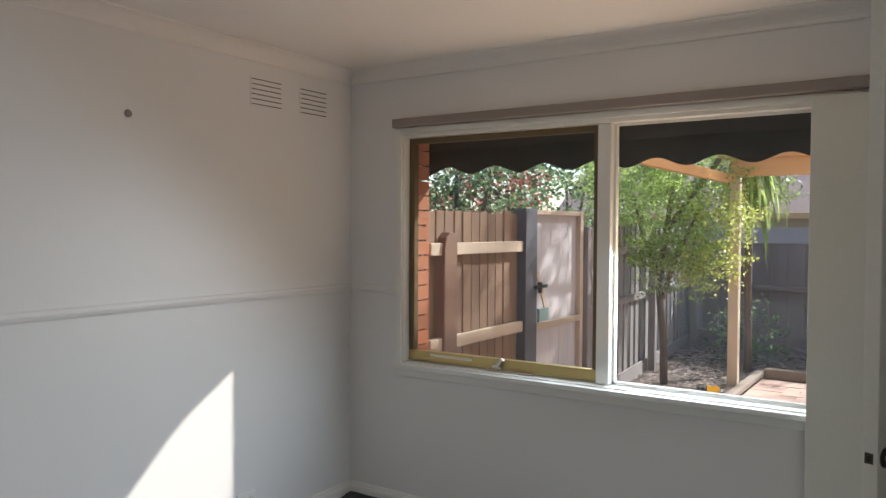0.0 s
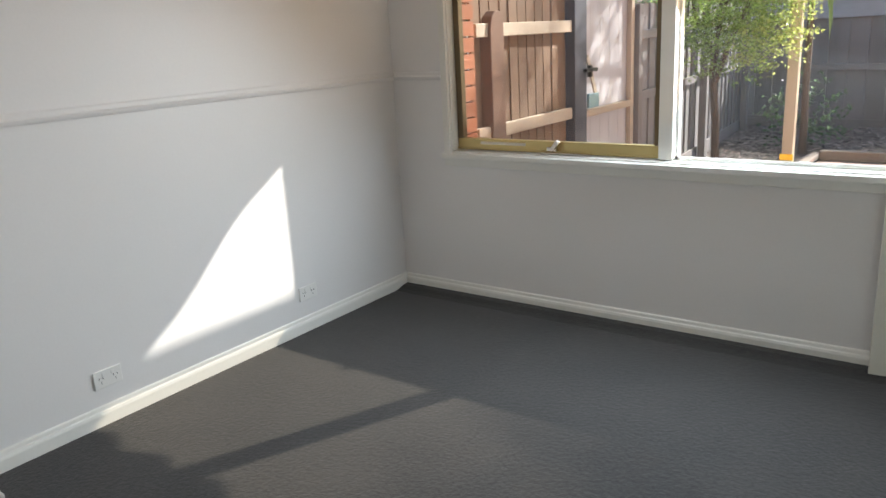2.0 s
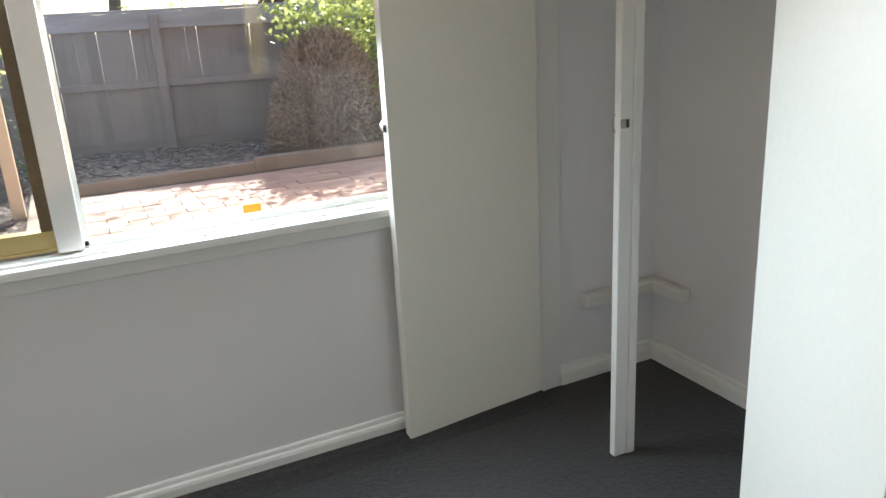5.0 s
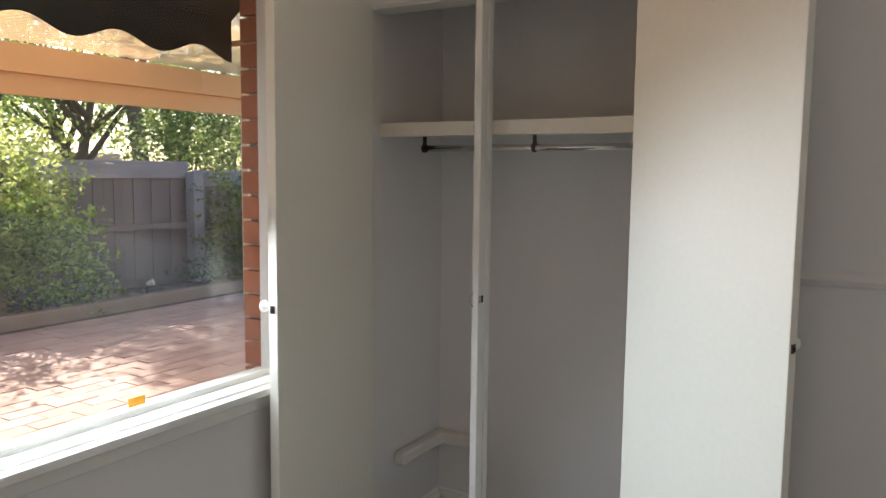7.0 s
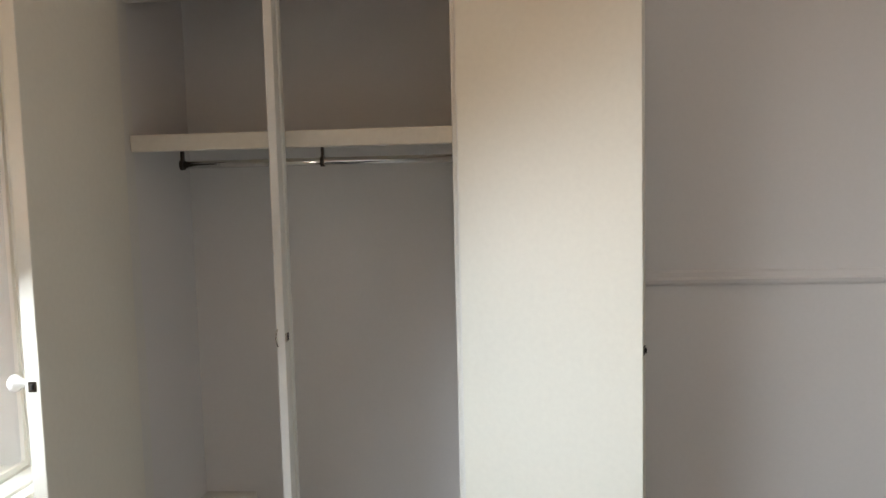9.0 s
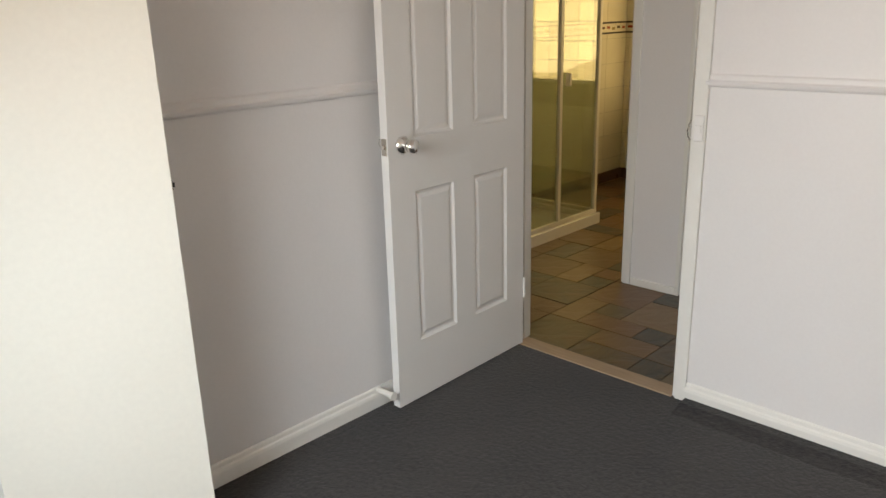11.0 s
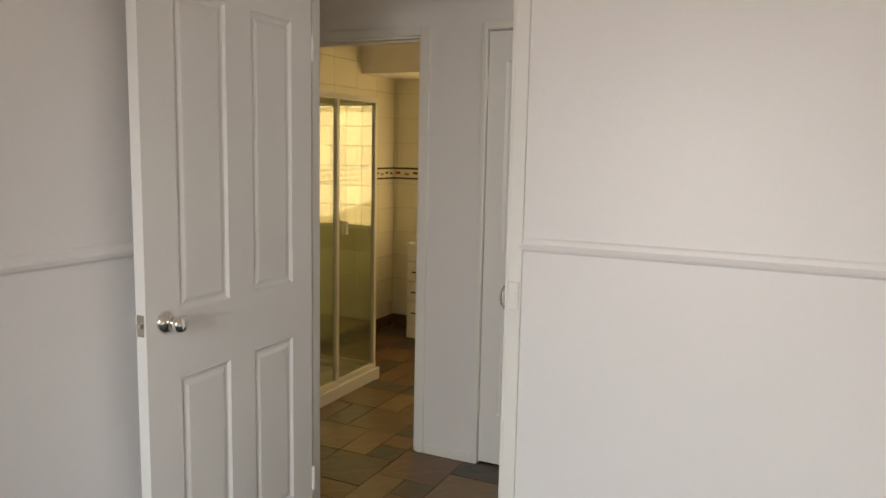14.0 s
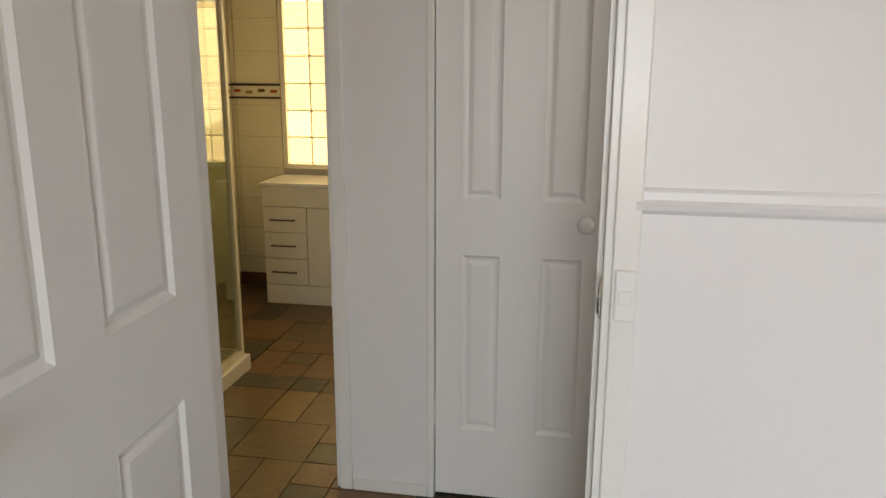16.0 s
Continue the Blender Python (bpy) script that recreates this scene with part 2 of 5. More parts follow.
def slate_material():
    m, nt, p = nodes_of("slate_tile")
    N, L = nt.nodes, nt.links
    tc = N.new("ShaderNodeTexCoord")
    info = N.new("ShaderNodeObjectInfo")
    ramp = N.new("ShaderNodeValToRGB")
    cr = ramp.color_ramp
    cr.interpolation = "CONSTANT"
    stops = ((0.0, (0.150, 0.088, 0.036)), (0.20, (0.108, 0.078, 0.036)), (0.38, (0.205, 0.128, 0.052)),
             (0.54, (0.040, 0.040, 0.026)), (0.70, (0.165, 0.088, 0.038)), (0.84, (0.078, 0.058, 0.034)), (0.93, (0.240, 0.158, 0.066)))
    cr.elements[0].color = (*stops[0][1], 1)
    cr.elements[1].position, cr.elements[1].color = stops[1][0], (*stops[1][1], 1)
    for s, c in stops[2:]:
        cr.elements.new(s).color = (*c, 1)
    L.new(info.outputs["Random"], ramp.inputs[0])
    n1 = N.new("ShaderNodeTexNoise")
    n1.inputs["Scale"].default_value = 6
    n1.inputs["Detail"].default_value = 8
    n1.inputs["Distortion"].default_value = 1.2
    L.new(tc.outputs["Object"], n1.inputs["Vector"])
    mc = N.new("ShaderNodeMix")
    mc.data_type = "RGBA"
    rg = N.new("ShaderNodeMapRange")
    rg.inputs["From Min"].default_value, rg.inputs["From Max"].default_value, rg.inputs["To Max"].default_value = 0.42, 0.66, 0.6
    L.new(n1.outputs["Fac"], rg.inputs[0])
    L.new(rg.outputs[0], mc.inputs["Factor"])
    L.new(ramp.outputs[0], mc.inputs["A"])
    mc.inputs["B"].default_value = (0.17, 0.10, 0.045, 1)
    L.new(mc.outputs["Result"], p.inputs["Base Color"])
    rr = N.new("ShaderNodeMapRange")
    rr.inputs["To Min"].default_value, rr.inputs["To Max"].default_value = 0.24, 0.48
    L.new(n1.outputs["Fac"], rr.inputs[0])
    L.new(rr.outputs[0], p.inputs["Roughness"])
    bp = N.new("ShaderNodeBump")
    bp.inputs["Strength"].default_value = 0.6
    bp.inputs["Distance"].default_value = 0.012
    L.new(n1.outputs["Fac"], bp.inputs["Height"])
    L.new(bp.outputs[0], p.inputs["Normal"])
    return m


def clear_glass(name, tint=(1, 1, 1), gloss=0.0, reflect=0.06, haze=0.0):
    """Thin glass: clear straight through, a faint mirror on its face."""
    m = bpy.data.materials.new(name)
    m.use_nodes = True
    nt = m.node_tree
    nt.nodes.clear()
    out = nt.nodes.new("ShaderNodeOutputMaterial")
    tr = nt.nodes.new("ShaderNodeBsdfTransparent")
    tr.inputs[0].default_value = (*tint, 1)
    gl = nt.nodes.new("ShaderNodeBsdfGlossy")
    gl.inputs["Roughness"].default_value = gloss
    lw = nt.nodes.new("ShaderNodeLayerWeight")
    p5 = nt.nodes.new("ShaderNodeMath")
    p5.operation = "POWER"
    p5.inputs[1].default_value = 3.5
    nt.links.new(lw.outputs["Facing"], p5.inputs[0])
    fr = nt.nodes.new("ShaderNodeMath")
    fr.operation = "MULTIPLY_ADD"
    fr.inputs[1].default_value, fr.inputs[2].default_value = 0.8, reflect / 2
    nt.links.new(p5.outputs[0], fr.inputs[0])
    dust = nt.nodes.new("ShaderNodeBsdfTranslucent")
    dust.inputs[0].default_value = (0.9, 0.9, 0.88, 1)
    veil = nt.nodes.new("ShaderNodeMixShader")
    veil.inputs[0].default_value = haze
    nt.links.new(tr.outputs[0], veil.inputs[1])
    nt.links.new(dust.outputs[0], veil.inputs[2])
    mx = nt.nodes.new("ShaderNodeMixShader")
    nt.links.new(fr.outputs[0], mx.inputs[0])
    nt.links.new(veil.outputs[0], mx.inputs[1])
    nt.links.new(gl.outputs[0], mx.inputs[2])
    nt.links.new(mx.outputs[0], out.inputs[0])
    return m


def emitter(name, colour, strength):
    m, nt, p = nodes_of(name)
    p.inputs["Base Color"].default_value = (*colour, 1)
    p.inputs["Emission Color"].default_value = (*colour, 1)
    p.inputs["Emission Strength"].default_value = strength
    return m


CARPET = carpet_material()
SLATE = slate_material()
GLASS = clear_glass("window_glass", (0.95, 0.97, 0.98), haze=0.0015)
SHGLASS = clear_glass("shower_glass", (0.86, 0.90, 0.80), 0.0, 0.42)


def roofing():
    m = bpy.data.materials.new("clear_roofing")
    m.use_nodes = True
    nt = m.node_tree
    nt.nodes.clear()
    out = nt.nodes.new("ShaderNodeOutputMaterial")
    a = nt.nodes.new("ShaderNodeBsdfTransparent")
    a.inputs[0].default_value = (0.95, 0.88, 0.76, 1)
    b = nt.nodes.new("ShaderNodeBsdfTranslucent")
    b.inputs[0].default_value = (0.66, 0.42, 0.22, 1)
    mx = nt.nodes.new("ShaderNodeMixShader")
    mx.inputs[0].default_value = 0.60
    nt.links.new(a.outputs[0], mx.inputs[1])
    nt.links.new(b.outputs[0], mx.inputs[2])
    nt.links.new(mx.outputs[0], out.inputs[0])
    return m


SHEET = roofing()


def block_glass():
    """Rippled blocks that glow with the daylight they let through."""
    m, nt, p = nodes_of("ribbed_glass_block")
    p.inputs["Base Color"].default_value = (0.80, 0.70, 0.42, 1)
    p.inputs["Roughness"].default_value = 0.15
    w = nt.nodes.new("ShaderNodeTexWave")
    w.bands_direction = "Z"
    w.inputs["Scale"].default_value = 22
    w.inputs["Distortion"].default_value = 5
    w.inputs["Detail"].default_value = 3
    tc = nt.nodes.new("ShaderNodeTexCoord")
    nt.links.new(tc.outputs["Object"], w.inputs["Vector"])
    info = nt.nodes.new("ShaderNodeObjectInfo")
    add = nt.nodes.new("ShaderNodeMath")
    add.operation = "MULTIPLY_ADD"
    add.inputs[1].default_value = 0.55
    nt.links.new(w.outputs["Fac"], add.inputs[0])
    nt.links.new(info.outputs["Random"], add.inputs[2])
    amount = nt.nodes.new("ShaderNodeMapRange")
    amount.inputs["From Max"].default_value = 1.55
    amount.inputs["To Min"].default_value, amount.inputs["To Max"].default_value = 0.34, 0.78
    nt.links.new(add.outputs[0], amount.inputs[0])
    tone = nt.nodes.new("ShaderNodeValToRGB")
    tone.color_ramp.elements[0].color = (1.0, 0.64, 0.21, 1)
    tone.color_ramp.elements[1].color = (1.0, 0.80, 0.40, 1)
    nt.links.new(w.outputs["Fac"], tone.inputs[0])
    nt.links.new(tone.outputs[0], p.inputs["Emission Color"])
    nt.links.new(amount.outputs[0], p.inputs["Emission Strength"])
    b = nt.nodes.new("ShaderNodeBump")
    b.inputs["Strength"].default_value = 0.7
    b.inputs["Distance"].default_value = 0.01
    nt.links.new(w.outputs["Fac"], b.inputs["Height"])
    nt.links.new(b.outputs[0], p.inputs["Normal"])
    return m


BLOCKGLASS = block_glass()

# ---- mesh helpers ----


def box(bm, x0, x1, y0, y1, z0, z1, bevel=0.0, m=None):
    vs = [bm.verts.new(v) for v in ((x0, y0, z0), (x1, y0, z0), (x1, y1, z0), (x0, y1, z0), (x0, y0, z1), (x1, y0, z1), (x1, y1, z1), (x0, y1, z1))]
    fs = [bm.faces.new([vs[i] for i in f]) for f in ((0, 3, 2, 1), (4, 5, 6, 7), (0, 1, 5, 4), (1, 2, 6, 5), (2, 3, 7, 6), (3, 0, 4, 7))]
    if bevel:
        es = list({e for f in fs for e in f.edges})
        out = bmesh.ops.bevel(bm, geom=es, offset=bevel, segments=2, affect="EDGES", profile=0.5)
        vs = list({v for f in out["faces"] for v in f.verts} | {v for v in vs if v.is_valid})
    if m is not None:
        bmesh.ops.transform(bm, matrix=m, verts=[v for v in vs if v.is_valid])
    return vs


def lathe(bm, profile, m=None, steps=24):
    """Turn a profile of (radius, height) about z."""
    rings = []
    for r, h in profile:
        rings.append([bm.verts.new((r * math.cos(2 * math.pi * i / steps), r * math.sin(2 * math.pi * i / steps), h)) for i in range(steps)])
    for a, b in zip(rings, rings[1:]):
        for i in range(steps):
            j = (i + 1) % steps
            bm.faces.new((a[i], a[j], b[j], b[i]))
    bm.faces.new(list(reversed(rings[0])))
    bm.faces.new(rings[-1])
    vs = [v for r in rings for v in r]
    if m is not None:
        bmesh.ops.transform(bm, matrix=m, verts=vs)
    return vs


def prism(bm, outline, axis, a, b):
    """A closed outline of (u, z), drawn out along an axis from a to b; u is the other level axis."""
    def at(u, z, w):
        return (w, u, z) if axis == "x" else (u, w, z)
    ring0 = [bm.verts.new(at(u, z, a)) for u, z in outline]
    ring1 = [bm.verts.new(at(u, z, b)) for u, z in outline]
    n = len(outline)
    for i in range(n):
        j = (i + 1) % n
        bm.faces.new((ring0[i], ring0[j], ring1[j], ring1[i]))
    bm.faces.new(list(reversed(ring0)))
    bm.faces.new(ring1)
    bmesh.ops.recalc_face_normals(bm, faces=bm.faces)


def tube(bm, points, radii, steps=8):
    rings = []
    for i, pnt in enumerate(points):
        pnt = Vector(pnt)
        a = Vector(points[max(0, i - 1)])
        b = Vector(points[min(len(points) - 1, i + 1)])
        q = (b - a).to_track_quat("Z", "Y")
        rings.append([bm.verts.new(pnt + q @ Vector((radii[i] * math.cos(2 * math.pi * k / steps), radii[i] * math.sin(2 * math.pi * k / steps), 0))) for k in range(steps)])
    for a, b in zip(rings, rings[1:]):
        for k in range(steps):
            j = (k + 1) % steps
            bm.faces.new((a[k], a[j], b[j], b[k]))
    bm.faces.new(list(reversed(rings[0])))
    bm.faces.new(rings[-1])


def mesh_from(name, bm, material, smooth=False):
    me = bpy.data.meshes.new(name)
    bm.normal_update()
    bm.to_mesh(me)
    bm.free()
    me.materials.append(material)
    if smooth:
        me.shade_smooth()
    return me


def part(name, bm, material, parent=None, label="", smooth=False, kind=""):
    ob = new(name, mesh_from(name, bm, material, smooth))
    if parent is not None:
        ob.parent = parent
    tagged(ob, label, kind=kind)
    return ob


def thing(name, label, category, m=None, group=""):
    ob = new(name)
    ob.empty_display_size = 0.1
    if m is not None:
        ob.matrix_world = m
    return tagged(ob, label, category, group)


def solid(name, boxes, material, kind="structure", label="", category="", bevel=0.0, parent=None):
    bm = bmesh.new()
    for b in boxes:
        box(bm, *b, bevel=bevel)
    ob = part(name, bm, material, parent, label, kind=kind)
    return tagged(ob, category=category)


def slab_parts(name, spans, material, parent, thick_bevel=0.0015):
    """One small box mesh for each size, shared by the pieces alike in size."""
    made = {}
    for x0, x1, y0, y1, z0, z1 in spans:
        size = (round(x1 - x0, 3), round(y1 - y0, 3), round(z1 - z0, 3))
        if size not in made:
            bm = bmesh.new()
            box(bm, -size[0] / 2, size[0] / 2, -size[1] / 2, size[1] / 2, -size[2] / 2, size[2] / 2)
            made[size] = mesh_from(name, bm, material)
        ob = new(name, made[size])
        ob.parent = parent
        ob.location = ((x0 + x1) / 2, (y0 + y1) / 2, (z0 + z1) / 2)


# ---- the plan ----
W, D, H = 2.985, 3.125, 2.45          # bedroom: width, depth, height
T = 0.10
WX0, WX1, WZ0, WZ1 = 0.375, 2.60, 0.80, 2.07    # window opening
GX0, GX1 = 2.165, 2.94                # bedroom doorway
HS = -4.125                           # hall's south wall
BX0, BX1 = 3.00, 3.76                 # bathroom doorway
BS, BE = -6.48, 4.45                  # bathroom's south and east walls
RY0, RY1, RX = -1.00, -0.01, 3.54     # robe opening and back

# room walls
solid("wall_west", [(-T, 0, -D, 0.25, 0, H)], WALL, label="white painted plaster bedroom wall")
solid("wall_north", [(0, WX0, 0, 0.14, 0, H), (WX1, RX + T, 0, 0.14, 0, H), (WX0, WX1, 0, 0.14, 0, WZ0), (WX0, WX1, 0, 0.14, WZ1, H)], WALL, label="white painted plaster wall round the window")
solid("wall_east", [(W, W + T, -D, RY0 - 0.02, 0, H), (W, W + T, RY0 - 0.02, 0, 2.085, H)], WALL, label="white painted plaster wall with robe opening")
solid("wall_south", [(-T, GX0 - 0.018, -D - T, -D, 0, H), (GX1 + 0.018, RX + T, -D - T, -D, 0, H), (GX0 - 0.018, GX1 + 0.018, -D - T, -D, 2.063, H)], WALL, label="white painted plaster wall with doorway")
solid("robe_walls", [(RX, RX + T, -1.16, 0, 0, H), (W + T, RX, -1.16, -1.06, 0, H)], WALL, label="white painted plaster inside the robe")
solid("ceiling", [(-T, RX + T, -D - T, 0.25, H, H + 0.1)], CEIL, label="white painted plaster ceiling")
solid("floor", [(-T, RX + T, -D - 0.03, 0.14, -0.2, 0)], CARPET, label="charcoal loop pile carpet")


def cornice(name, axis, u, sign, a, b):
    """A coved cornice, 75 mm on the wall and on the ceiling."""
    bm = bmesh.new()
    out = [(u, H), (u, H - 0.075), (u + sign * 0.006, H - 0.075)]
    for k in range(7):
        t = k / 6 * math.pi / 2
        out.append((u + sign * (0.072 - 0.062 * math.cos(t)), H - 0.070 + 0.062 * math.sin(t)))
    out += [(u + sign * 0.075, H - 0.006), (u + sign * 0.075, H)]
    prism(bm, out, axis, a, b)
    return part(name, bm, CEIL, kind="structure", label="coved plaster cornice")


cornice("cornice", "y", 0, 1, -D, 0)
cornice("cornice", "x", 0, -1, 0.001, W - 0.001)
cornice("cornice", "y", W, -1, -D, 0)
cornice("cornice", "x", -D, 1, 0.001, W - 0.001)


def skirting(axis, u, sign, a, b, name="baseboard"):
    bm = bmesh.new()
    prism(bm, [(u, 0), (u + sign * 0.018, 0), (u + sign * 0.018, 0.046), (u + sign * 0.015, 0.056), (u + sign * 0.010, 0.061), (u + sign * 0.008, 0.073), (u + sign * 0.004, 0.078), (u, 0.078)], axis, a, b)
    return part(name, bm, TRIM, kind="structure", label="white gloss painted skirting")


skirting("y", 0, 1, -D, 0)


def carpet_edge(u, sign, a, b):
    bm = bmesh.new()
    prism(bm, [(u, 0.001), (u + sign * 0.11, 0.001), (u + sign * 0.075, 0.008), (u + sign * 0.04, 0.018), (u, 0.021)], "x", a, b)
    part("carpet_edge", bm, CARPET, kind="structure", label="raised tucked edge of the charcoal carpet")


carpet_edge(-0.0185, -1, 0.02, W - 0.001)
carpet_edge(-D + 0.0185, 1, 0.02, GX0 - 0.06)
skirting("x", 0, -1, 0.018, W + 0.03)
skirting("y", W, -1, -D + 0.018, RY0 - 0.05)
skirting("x", -D, 1, 0.018, GX0 - 0.05)
skirting("x", 0, -1, W + T, RX - 0.018)
skirting("y", RX, -1, -1.06, 0)
skirting("x", -1.06, 1, W + T, RX - 0.018)


def dado(axis, u, sign, a, b):
    bm = bmesh.new()
    prism(bm, [(u, 1.188), (u + sign * 0.006, 1.188), (u + sign * 0.013, 1.196), (u + sign * 0.016, 1.206), (u + sign * 0.010, 1.213), (u + sign * 0.008, 1.226), (u + sign * 0.004, 1.232), (u, 1.232)], axis, a, b)
    return part("dado_rail", bm, WALL, kind="structure", label="slim white painted dado rail")


dado("y", 0, 1, -D, 0)
dado("x", 0, -1, 0.016, WX0 - 0.045)
dado("y", W, -1, -D + 0.016, RY0 - 0.05)
dado("x", -D, 1, 0.016, GX0 - 0.045)

# ---- window ----
win = tagged(new("window_1"), "two-light window with white frame and gold sash", kind="structure")
solid("window_frame", [(WX0 - 0.04, WX0, -0.016, 0.0, WZ0 - 0.03, WZ1 + 0.03), (WX1, WX1 + 0.045, -0.016, 0.0, WZ0 - 0.03, WZ1 + 0.03),
                       (WX0, WX1, -0.016, 0.0, WZ1, WZ1 + 0.03)], TRIM, "", "white painted timber architrave", bevel=0.003, parent=win)
solid("window_sill", [(WX0 - 0.045, WX1 + 0.05, -0.035, 0.0, WZ0 - 0.022, WZ0 + 0.004), (WX0, WX1, 0.0, 0.06, WZ0, WZ0 + 0.012)], TRIM, "", "white painted timber sill", bevel=0.003, parent=win)
solid("sill_apron", [(WX0 - 0.04, WX1 + 0.045, -0.014, -0.0005, WZ0 - 0.065, WZ0 - 0.023)], TRIM, "", "white painted timber apron", bevel=0.003, parent=win)
MX0, MX1 = 1.504, 1.570
solid("jamb", [(WX0, WX0 + 0.006, 0.001, 0.14, WZ0 + 0.012, WZ1), (WX1 - 0.018, WX1, 0.001, 0.14, WZ0 + 0.012, WZ1),
               (WX0 + 0.006, WX1 - 0.018, 0.001, 0.14, WZ1 - 0.02, WZ1), (WX0 + 0.018, WX1 - 0.018, 0.06, 0.15, WZ0, WZ0 + 0.016)], TRIM, "", "white painted timber window lining", bevel=0.002, parent=win)
solid("mullion", [(MX0, MX1, 0.02, 0.13, WZ0 + 0.018, WZ1 - 0.021)], TRIM, "", "white painted timber mullion", bevel=0.004, parent=win)
# Darker tone for the sash's stiles and top rail than for its bottom rail.
BRONZE = surface("dark_bronze_aluminium", (0.17, 0.125, 0.07), 0.45, 0.5, spread=0.1, scale=6)
sash = thing("sliding_sash", "gold anodised aluminium sash beside the white mullion", "window sash")
sash.parent = win
SX0, SX1, SY0, SY1 = WX0 + 0.007, MX0 - 0.001, 0.055, 0.095
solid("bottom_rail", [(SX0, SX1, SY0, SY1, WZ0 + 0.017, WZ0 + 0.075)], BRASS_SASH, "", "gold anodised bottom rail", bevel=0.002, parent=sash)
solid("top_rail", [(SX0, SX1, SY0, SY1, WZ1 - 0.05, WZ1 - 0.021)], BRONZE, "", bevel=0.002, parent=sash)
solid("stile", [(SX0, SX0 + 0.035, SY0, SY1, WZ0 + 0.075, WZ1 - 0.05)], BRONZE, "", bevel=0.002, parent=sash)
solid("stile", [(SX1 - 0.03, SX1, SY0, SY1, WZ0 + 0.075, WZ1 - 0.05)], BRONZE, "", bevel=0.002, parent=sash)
solid("finger_pull", [(0.53, 0.80, SY0 - 0.008, SY0, WZ0 + 0.048, WZ0 + 0.062)], SHELFP, "", "pale worn finger pull", bevel=0.002, parent=sash)
solid("rail_lip", [(SX0, SX1, SY0 - 0.006, SY0, WZ0 + 0.020, WZ0 + 0.028)], BRASS_SASH, "", bevel=0.001, parent=sash)
latch = bmesh.new()
box(latch, 0.93, 0.985, 0.03, 0.054, WZ0 + 0.03, WZ0 + 0.05, 0.003)
box(latch, -0.012, 0.012, -0.03, 0.0, 0, 0.05, 0.004, pose(0.965, 0.05, WZ0 + 0.04, 0, 35, 0))
part("latch", latch, SATIN, sash, "worn silver sash latch")
solid("stay_bar", [(0.90, 1.17, 0.03, 0.05, WZ0 + 0.016, WZ0 + 0.024)], SATIN, "", "silver sash stay", bevel=0.002, parent=sash)
glass = []
for nm, x0, x1, z0, z1, y in (("pane", SX0 + 0.035, SX1 - 0.03, WZ0 + 0.075, WZ1 - 0.05, 0.075), ("pane", MX1, WX1 - 0.018, WZ0 + 0.016, WZ1 - 0.02, 0.075)):
    g = solid(nm, [(x0, x1, y - 0.002, y + 0.002, z0, z1)], GLASS, "", "clear window glass", parent=win)
    g.visible_shadow = False
solid("glazing_bead", [(MX1, MX1 + 0.012, 0.062, 0.072, WZ0 + 0.018, WZ1 - 0.02), (MX1, WX1 - 0.018, 0.062, 0.072, WZ0 + 0.0165, WZ0 + 0.03), (WX1 - 0.030, WX1 - 0.018, 0.062, 0.072, WZ0 + 0.03, WZ1 - 0.02), (MX1 + 0.012, WX1 - 0.03, 0.062, 0.072, WZ1 - 0.032, WZ1 - 0.02)], TRIM, "", parent=win)
solid("safety_sticker", [(2.010, 2.062, 0.070, 0.0725, 0.835, 0.860)], ORANGE, "", "small orange safety sticker", parent=win)
ORIGIN = pose(0, 0, 0)
track = thing("curtain_track", "taupe curtain pelmet track above the window", "curtain track")
solid("track", [(0.335, 2.655, -0.052, -0.004, 2.103, 2.150)], PELMET, "", bevel=0.006, parent=track)
solid("bracket", [(0.42, 0.45, -0.004, 0.0, 2.10, 2.15)], PELMET, "", parent=track)
solid("bracket", [(2.54, 2.57, -0.004, 0.0, 2.10, 2.15)], PELMET, "", parent=track)

# ---- doorway and doors ----


def door_lining(name, x0, x1, y0, y1, head, room_side, far_side):
    """Jambs, stops, head and architraves round an opening in a wall that runs along x."""
    top = tagged(new(name), "white gloss painted door lining", kind="structure")
    solid("jamb", [(x0, x0 + 0.02, y0, y1, 0, head), (x1 - 0.02, x1, y0, y1, 0, head)], TRIM, "", bevel=0.002, parent=top)
    solid("head", [(x0 + 0.02, x1 - 0.02, y0, y1, head - 0.02, head)], TRIM, "", bevel=0.002, parent=top)
    mid = (y0 + y1) / 2
    solid("door_stop", [(x0 + 0.02, x0 + 0.03, mid - 0.02, mid + 0.01, 0, head - 0.02), (x1 - 0.03, x1 - 0.02, mid - 0.02, mid + 0.01, 0, head - 0.02), (x0 + 0.03, x1 - 0.03, mid - 0.02, mid + 0.01, head - 0.03, head - 0.02)], TRIM, "", bevel=0.001, parent=top)
    for y, s, on in ((y1, 1, room_side), (y0, -1, far_side)):
        if on:
            a, b = sorted((y, y + s * 0.013))
            solid("architrave", [(x0 - 0.038, x0 + 0.006, a, b, 0, head + 0.032), (x1 - 0.006, x1 + 0.038, a, b, 0, head + 0.032), (x0 + 0.006, x1 - 0.006, a, b, head - 0.008, head + 0.032)], TRIM, "", "white painted architrave", bevel=0.003, parent=top)
    return top


door_lining("door_1", GX0 - 0.018, GX1 + 0.018, -D - T, -D, 2.063, True, True)


